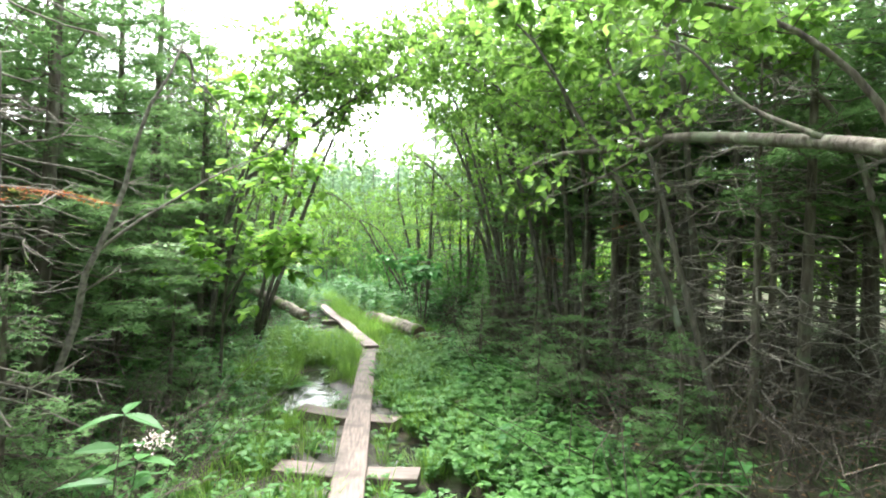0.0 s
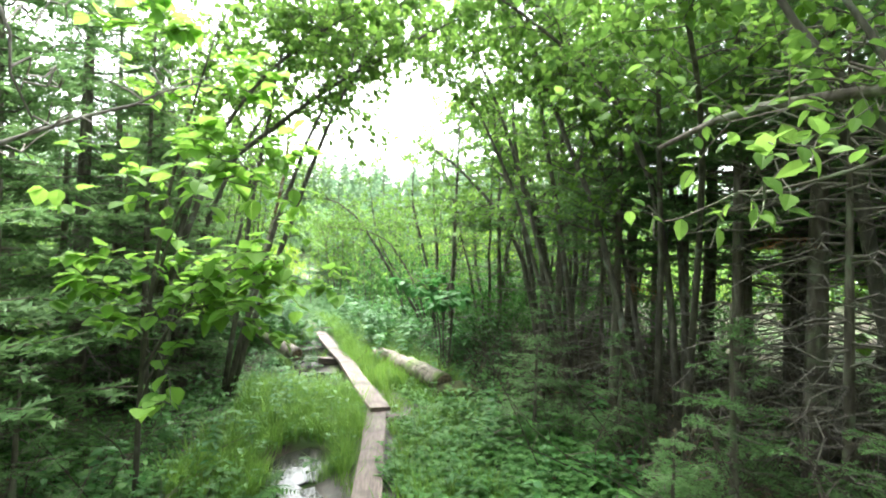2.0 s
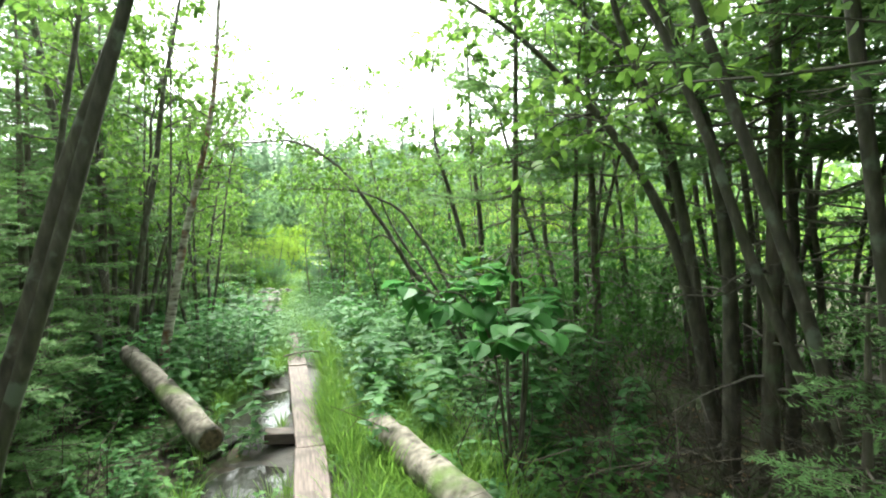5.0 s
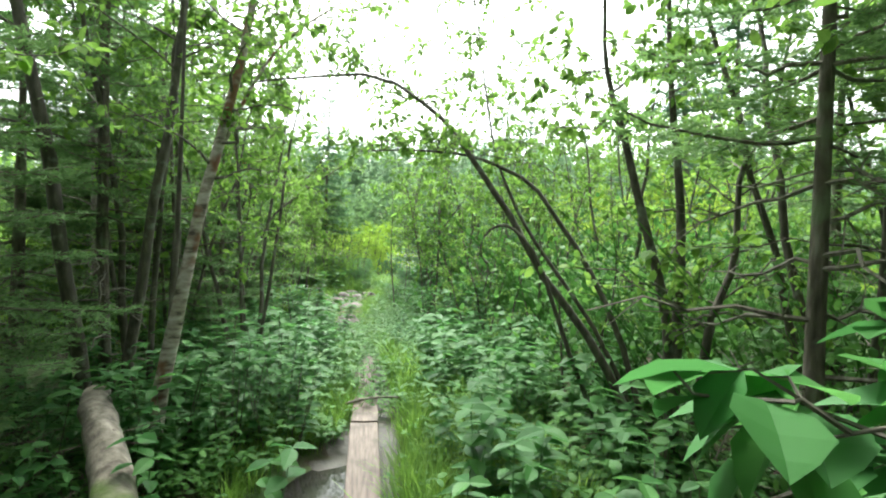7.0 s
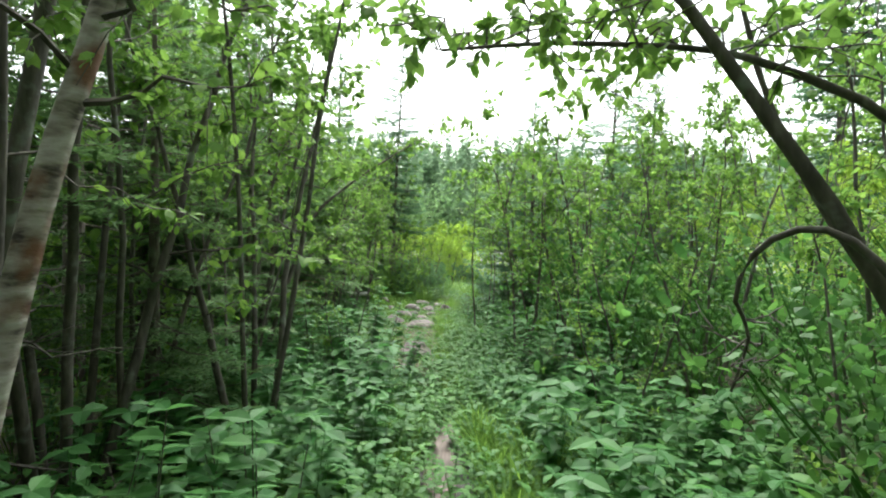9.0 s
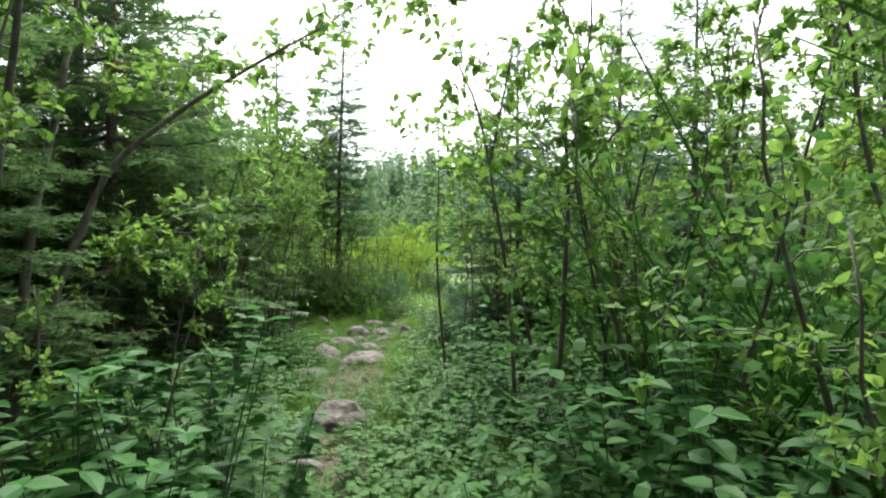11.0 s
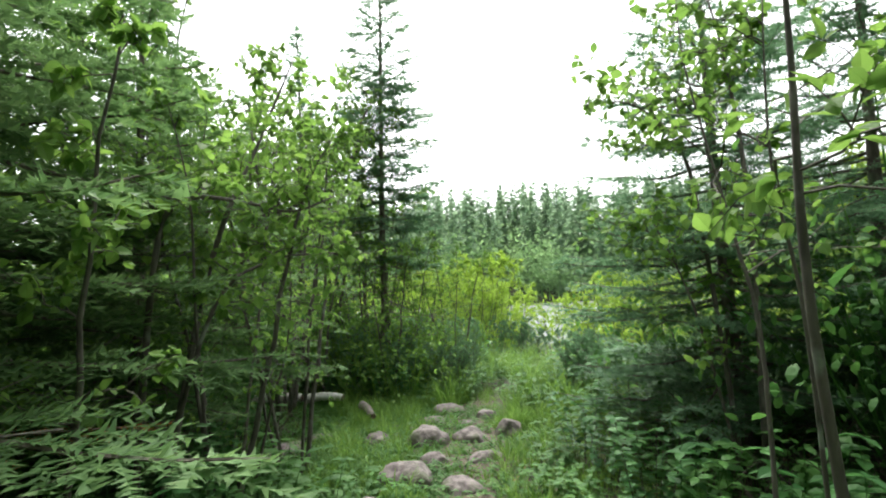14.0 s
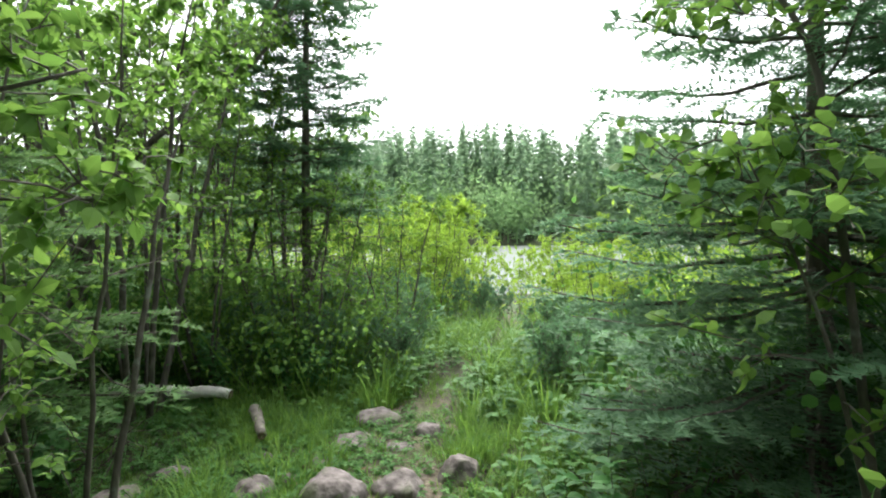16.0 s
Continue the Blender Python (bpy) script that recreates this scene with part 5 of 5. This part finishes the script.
def stuff(name, label, category, mat, groups):
    tagged(part(name, joined([merged(s, P) for s, P in groups if len(P)]), mat), label, category, kind="stuff")


g_short, g_mid, g_tall = blades(1, 22, 0.16, 0.1, 0.003, 0.6), blades(2, 24, 0.36, 0.1, 0.0035, 0.6), blades(3, 30, 0.75, 0.13, 0.006, 0.75)
stuff("grass", "lush green bog grass along the planks", "grass", GRASS, [
    (g_mid, cover(1100, 1, 1.0, 15.8, 0.14, 1.0, (0.5, 1.0), 1.2, near=0.13)), (g_mid, cover(420, 2, 9.6, 15.6, 0.15, 1.3, (0.8, 1.4), 1.0, (1,), near=0.13)), (g_mid, cover(420, 44, 11.5, 17.0, 0.12, 0.9, (0.45, 0.9), 1.0, near=0.13)), (g_short, cover(1500, 3, 15.5, 25.0, 0.3, 1.4, (0.5, 1.3), open_ok=True)), (g_short, cover(350, 4, 15.5, 25.0, 0.0, 0.5, (0.4, 0.9), open_ok=True)), (g_short, cover(700, 7, 21.0, 23.7, 0.3, 2.7, (0.3, 0.75), 1.0, (-1,), open_ok=True)),
    (g_mid, cover(500, 5, 6.4, 9.6, 0.15, 1.5, (0.5, 1.1), 1.0, (-1,))), (g_tall, cover(90, 6, 24.2, 28.0, 0.1, 1.3, (0.5, 0.95))), (g_mid, cover(160, 10, 22.6, 24.0, 0.4, 1.6, (0.5, 0.9), open_ok=True)), (g_mid, cover(500, 8, 23.0, 34.0, 0.3, 3.5, (0.9, 1.6))), (g_tall, cover(160, 9, 28, 42, 0.5, 6, (0.8, 1.3)))])
h_speck = herb(17, 0.06, 0.025, 2, 0.8, 5, None)
h_low, h_mid, h_big = herb(4, 0.14, 0.05, 2, 0.8, 3, False), herb(5, 0.34, 0.08, 3, 0.55, 3, False), herb(6, 0.6, 0.12, 4, 0.5, 2)
low = Soup()
q = np.random.default_rng(99)
A = q.normal(size=(300, 3)) * [0.34, 0.34, 0.26] + [0, 0, 0.55]
A[:, 2] = np.abs(A[:, 2])
low.leaves(A, q.normal(size=(300, 3)) - [0, 0, 0.2], np.array([0, 0, 1.0]) + q.normal(size=(300, 3)) * 0.6, 0.052 * q.uniform(0.7, 1.2, 300), 0.033, False)
for _ in range(14):
    e = q.normal(size=3) * [0.4, 0.4, 0.2] + [0, 0, 0.8]
    low.tube(arc(e * [0.15, 0.15, -0.03], e, 0.05, 4, 0.02), 0.006, 0.002, 3)
h_tiny = herb(7, 0.1, 0.04, 2, 0.85, 4, None)
stuff("undergrowth", "dense low green leafy undergrowth", "undergrowth", LEAF_SOFT, [
    (h_low, cover(1500, 11, 1.0, 16.0, 0.2, 1.9, near=0.14)), (h_low, cover(420, 27, 13.0, 18.0, 0.1, 0.9, (0.7, 1.3), near=0.16)), (h_mid, cover(150, 33, 13.7, 16.9, 0.0, 0.45, (0.5, 0.95), open_ok=True)), (h_mid, cover(170, 34, 16.2, 20.2, 0.4, 0.9, (0.5, 0.9), near=0.36)), (h_mid, cover(650, 12, 1.2, 16.5, 0.45, 2.3, (0.6, 1.1))), (h_speck, cover(900, 35, 15.4, 23.8, 0.0, 0.75, (0.6, 1.5), open_ok=True)), (h_speck, cover(900, 36, 20.8, 23.6, 0.0, 2.4, (0.6, 1.5), 1.0, (-1,), open_ok=True)), (h_tiny, cover(1500, 13, 1.5, 8.5, 0.2, 2.0, (0.8, 1.5), 1.0, (1,))),
    (h_mid, cover(650, 15, 12.0, 16.8, 0.25, 2.6, (0.6, 1.2))), (h_mid, cover(560, 14, 16.8, 20.5, 0.75, 3.0, (0.6, 1.25))), (h_mid, cover(900, 16, 20.0, 30.0, 1.15, 4.2, (0.6, 1.3))), (h_mid, cover(260, 25, 23.7, 27.2, 0.15, 1.3, (0.6, 1.1))), (h_low, cover(800, 17, 15.0, 25.0, 0.5, 1.8)), (h_mid, cover(300, 18, 0.5, 13.0, 2.0, 5.5, (0.6, 1.2), 1.0, (-1,))), (h_mid, cover(60, 28, 0.5, 13.0, 2.2, 6.0, (0.5, 1.0), 1.0, (1,))), (h_low, cover(350, 19, 0.5, 13.0, 1.8, 5.0, (0.7, 1.2), 1.0, (-1,))), (h_mid, cover(350, 20, 14.0, 27.0, 2.4, 6.5, (0.9, 1.6)))])
stuff("tall_herbs", "taller soft-leaved herbs and raspberry shoots", "undergrowth", LEAF_HERB, [
    (h_big, cover(130, 21, 12.0, 17.0, 0.65, 2.2, (0.5, 0.95))), (h_big, cover(230, 30, 10.8, 15.8, 0.4, 2.8, (0.8, 1.35))), (h_big, cover(90, 29, 17.0, 20.0, 0.95, 2.6, (0.5, 0.95))), (h_big, cover(110, 26, 23.6, 26.5, 0.6, 3.2, (0.6, 1.1))), (h_big, cover(190, 22, 19.5, 27.0, 1.15, 3.4, (0.6, 1.05))), (h_big, cover(70, 23, 2.0, 12.0, 0.9, 2.4, (0.5, 0.85))), (h_mid, cover(350, 24, 14, 17, 0.3, 2.0, (0.8, 1.3)))])
stuff("low_thicket", "dense knee-high leafy brush between the trees", "thicket", LEAF_BRIGHT, [(low, cover(90, 62, 13.5, 24.0, 2.6, 6.5, (0.8, 1.6), 1.0, (-1,))), (low, cover(60, 63, 23.5, 30.0, 2.2, 7.0, (0.7, 1.3))), (low, cover(95, 65, 23.7, 27.0, 0.9, 4.6, (0.6, 1.15), 1.0, (-1,)))])
# Same brush as low_thicket; its shade is put in with the darker leaf colour.
stuff("shade_toned_thicket", "leafy brush by the firs, shade put in as darker leaf colour", "thicket", LEAF_SOFT, [(low, cover(130, 61, 11.5, 24.0, 2.2, 6.5, (0.8, 1.7), 1.0, (1,))), (low, cover(70, 66, 21.5, 25.8, 2.2, 5.0, (0.7, 1.25), 1.0, (-1,))), (low, cover(45, 64, 1.0, 11.5, 2.6, 6.5, (0.5, 1.2), 1.0, (-1,)))])
stuff("ferns", "green ferns under the trees", "fern", LEAF_SOFT, [(fern(8), cover(80, 31, 1.5, 13.0, 0.8, 2.8, (0.6, 1.1))), (fern(8), cover(50, 32, 14.0, 27.0, 1.3, 3.5, (0.6, 1.1)))])
stuff("dead_brush", "tangled grey dead twigs on the forest floor", "brushwood", FLOORWOOD, [(brush(9), cover(150, 41, 0.5, 12.5, 1.5, 4.5, (0.6, 1.3))), (brush(9), cover(80, 45, 3.0, 12.0, 2.0, 5.5, (0.7, 1.4), 1.0, (1,))), (brush(10), cover(60, 42, 15.5, 24.0, 1.7, 3.6, (0.6, 1.2))), (brush(10, 22, 1.0), cover(26, 43, 0.8, 4.5, 1.2, 2.3, (0.7, 1.0), 1.0, (-1,)))])
lit = Soup()
q = np.random.default_rng(77)
LP = np.concatenate([cover(5200, 51, 0.0, 26.0, 0.3, 5.0, power=0.8), cover(3000, 52, 1.5, 12.0, 1.4, 5.0, sides=(1,)), cover(700, 53, 15.5, 24.0, 0.0, 0.7, open_ok=True)])
lit.leaves(LP[:, :3] + [0, 0, 0.02], q.normal(size=(len(LP), 3)) * [1, 1, 0.2], np.array([0, 0, 1.0]) + q.normal(size=(len(LP), 3)) * 0.3, q.uniform(0.03, 0.07, len(LP)), 0.03)
tagged(part("leaf_litter", lit, LITTER), "brown fallen leaves on the forest floor", "litter", kind="stuff")


def ribbon(y0, y1, half, lift, seed):
    q = np.random.default_rng(seed)
    ys = np.arange(y0, y1, 0.12)
    w = half * (1 + 0.35 * np.sin(ys * 2.3) + 0.2 * q.normal(size=len(ys)))
    us = np.linspace(-1, 1, 9)
    X = trail_x(ys)[:, None] + us[None] * w[:, None]
    Y = np.repeat(ys[:, None], 9, 1)
    Z = height(X, Y) + lift * (1 - np.abs(us[None]) ** 6 * 3.0)
    n = 9
    i, j = np.meshgrid(np.arange(len(ys) - 1), np.arange(n - 1), indexing="ij")
    p = i * n + j
    s = Soup()
    s.add(np.stack([X, Y, Z], -1), np.stack([np.stack([p, p + 1, p + n + 1], -1), np.stack([p, p + n + 1, p + n], -1)]))
    return s


tagged(part("trail_mud", ribbon(0.5, 15.4, 0.6, 0.018, 3), MUD, smooth=True), "black wet mud under the boardwalk", "mud", kind="structure")
tagged(part("trail_surface", ribbon(16.2, 24.2, 0.55, 0.02, 4), TRAIL, smooth=True), "trodden earth trail with thin grass", "trail", kind="structure")
tagged(part("trail_sand", ribbon(27.0, 33.0, 0.16, 0.03, 5), TRAIL, smooth=True), "pale sandy path towards the lake", "trail", kind="structure")


def dead_spray(p, e, seed):
    global RNG
    RNG = np.random.default_rng(seed)
    ob = thing("dead_fir_bough", "dead fir bough with rust-orange needles", "branch", "dead fir boughs", p)
    p, e = np.zeros(3), np.array(e) - np.array(p)
    L = np.linalg.norm(e)
    pts = arc(p, e, 0.03, 6, 0.01)
    w, n = Soup(), Soup()
    w.tube(pts, 0.007, 0.002, 4)
    part("twig", w, DEADWOOD, ob)
    s = np.linspace(0.3, 1, 12)
    base = np.stack([np.interp(s, np.linspace(0, 1, 6), pts[:, k]) for k in range(3)], -1)
    o = unit(e)
    sd = np.cross(o, [0, 0, 1.0])
    for sg in (-1, 1):
        d = unit(o + sd * sg * 0.9 + RNG.normal(size=(12, 3)) * 0.2)
        needles(n, base, d, 0.3 * L * (1.1 - s) + 0.05, 0.012, 0.024, 0.0022, RNG)
    part("needles", n, NEEDLE_DEAD, ob, "rust-orange dead needles")


for k, (p, e) in enumerate([((-2.5, 2.5, 1.72), (-1.5, 2.45, 1.63)), ((-2.5, 2.4, 1.5), (-1.75, 2.2, 1.6)), ((2.0, 7.45, 2.7), (1.4, 7.0, 2.9)), ((1.25, 8.6, 1.5), (1.5, 8.0, 1.35)), ((-3.4, 9.4, 1.6), (-3.0, 8.9, 1.5)), ((2.35, 6.95, 1.9), (1.75, 6.5, 1.8)), ((-7.9, 18.5, 0.95), (-7.3, 19.6, 0.85)), ((-7.9, 18.5, 2.9), (-7.2, 18.0, 2.9))]):
    dead_spray(p, e, 300 + k)


def showy(name, label, h, leaf, pairs, stems, seed, mat=LEAF_HERB, wide=0.5):
    ob = thing(name, label, "plant", "broad-leaved plants")
    stalks = Soup()
    part("foliage", herb(seed, h, leaf, pairs, wide, stems, True, 0.22, stalks), mat, ob)
    tagged(part("stem", stalks, BARK_ALDER, ob, "thin brown stems"), kind="stuff")
    return ob


herb_a = showy("leafy_plant", "broad-leaved green plant beside the trail", 0.62, 0.075, 8, 8, 401, LEAF_HERB, 0.66)
herb_a.matrix_world = pose(-5.75, 16.1, grounded(-5.75, 16.1))
for x, y, t, s in [(-4.95, 16.25, 15, 1.5), (-5.25, 16.7, 75, 1.45), (-4.8, 15.75, 135, 1.3), (-5.35, 16.1, 260, 1.4), (-3.3, 16.95, 35, 1.4), (-3.0, 16.5, 95, 1.45), (-3.5, 17.45, 185, 1.2), (-2.8, 17.1, 310, 1.5), (-5.4, 15.6, 50, 0.9), (-6.0, 16.7, 120, 0.8), (-5.0, 15.1, 200, 1.0), (-4.9, 16.0, 300, 0.7), (-6.7, 17.2, 20, 0.85), (-2.6, 15.3, 70, 0.85), (-3.0, 16.9, 140, 0.9), (-3.4, 17.5, 20, 0.9), (-4.2, 17.9, 100, 0.7), (-5.9, 22.0, 40, 0.9), (-5.5, 22.4, 160, 1.0), (-5.6, 23.0, 250, 0.95), (-9.9, 21.5, 90, 1.0), (-8.7, 21.5, 30, 1.1), (-8.4, 21.0, 250, 1.0), (-8.0, 20.7, 80, 1.0), (-7.7, 20.3, 310, 0.9), (-9.0, 23.6, 20, 1.0), (-8.4, 23.8, 170, 0.9), (-5.7, 21.5, 100, 0.9), (-5.4, 20.9, 220, 0.9), (-8.6, 20.2, 10, 0.9), (-4.0, 12.3, 30, 1.3), (-3.8, 12.75, 110, 1.4), (-3.4, 12.75, 200, 1.25), (-3.75, 13.3, 290, 1.4), (-4.3, 12.9, 60, 1.3), (-1.9, 13.7, 60, 1.0), (-5.4, 16.75, 20, 1.4), (-4.75, 16.45, 160, 1.15), (-3.1, 17.6, 60, 1.5), (-1.9, 4.4, 60, 0.6), (-3.1, 10.4, 60, 0.8), (-2.95, 9.9, 200, 0.7), (-2.1, 5.3, 130, 0.7), (1.0, 4.0, 220, 0.6)]:
    again(herb_a, x, y, t, s)
fl = showy("flowering_plant", "tall leafy plant with pale pink flower head", 0.62, 0.13, 6, 2, 402, LEAF_HERB, 0.32)
petals = Soup()
q = np.random.default_rng(5)
pp = q.normal(size=(90, 3)) * [0.018, 0.018, 0.01]
petals.leaves(pp + [0.12, 0.1, 0.62], q.normal(size=(90, 3)) + [0, 0, 0.6], q.normal(size=(90, 3)), 0.009, 0.006)
tagged(part("flower_head", petals, PETAL, fl, "pale pink clustered flower head"), kind="stuff")
fl.matrix_world = pose(-1.22, 1.95, grounded(-1.22, 1.95))
fl.scale = (1.45,) * 3
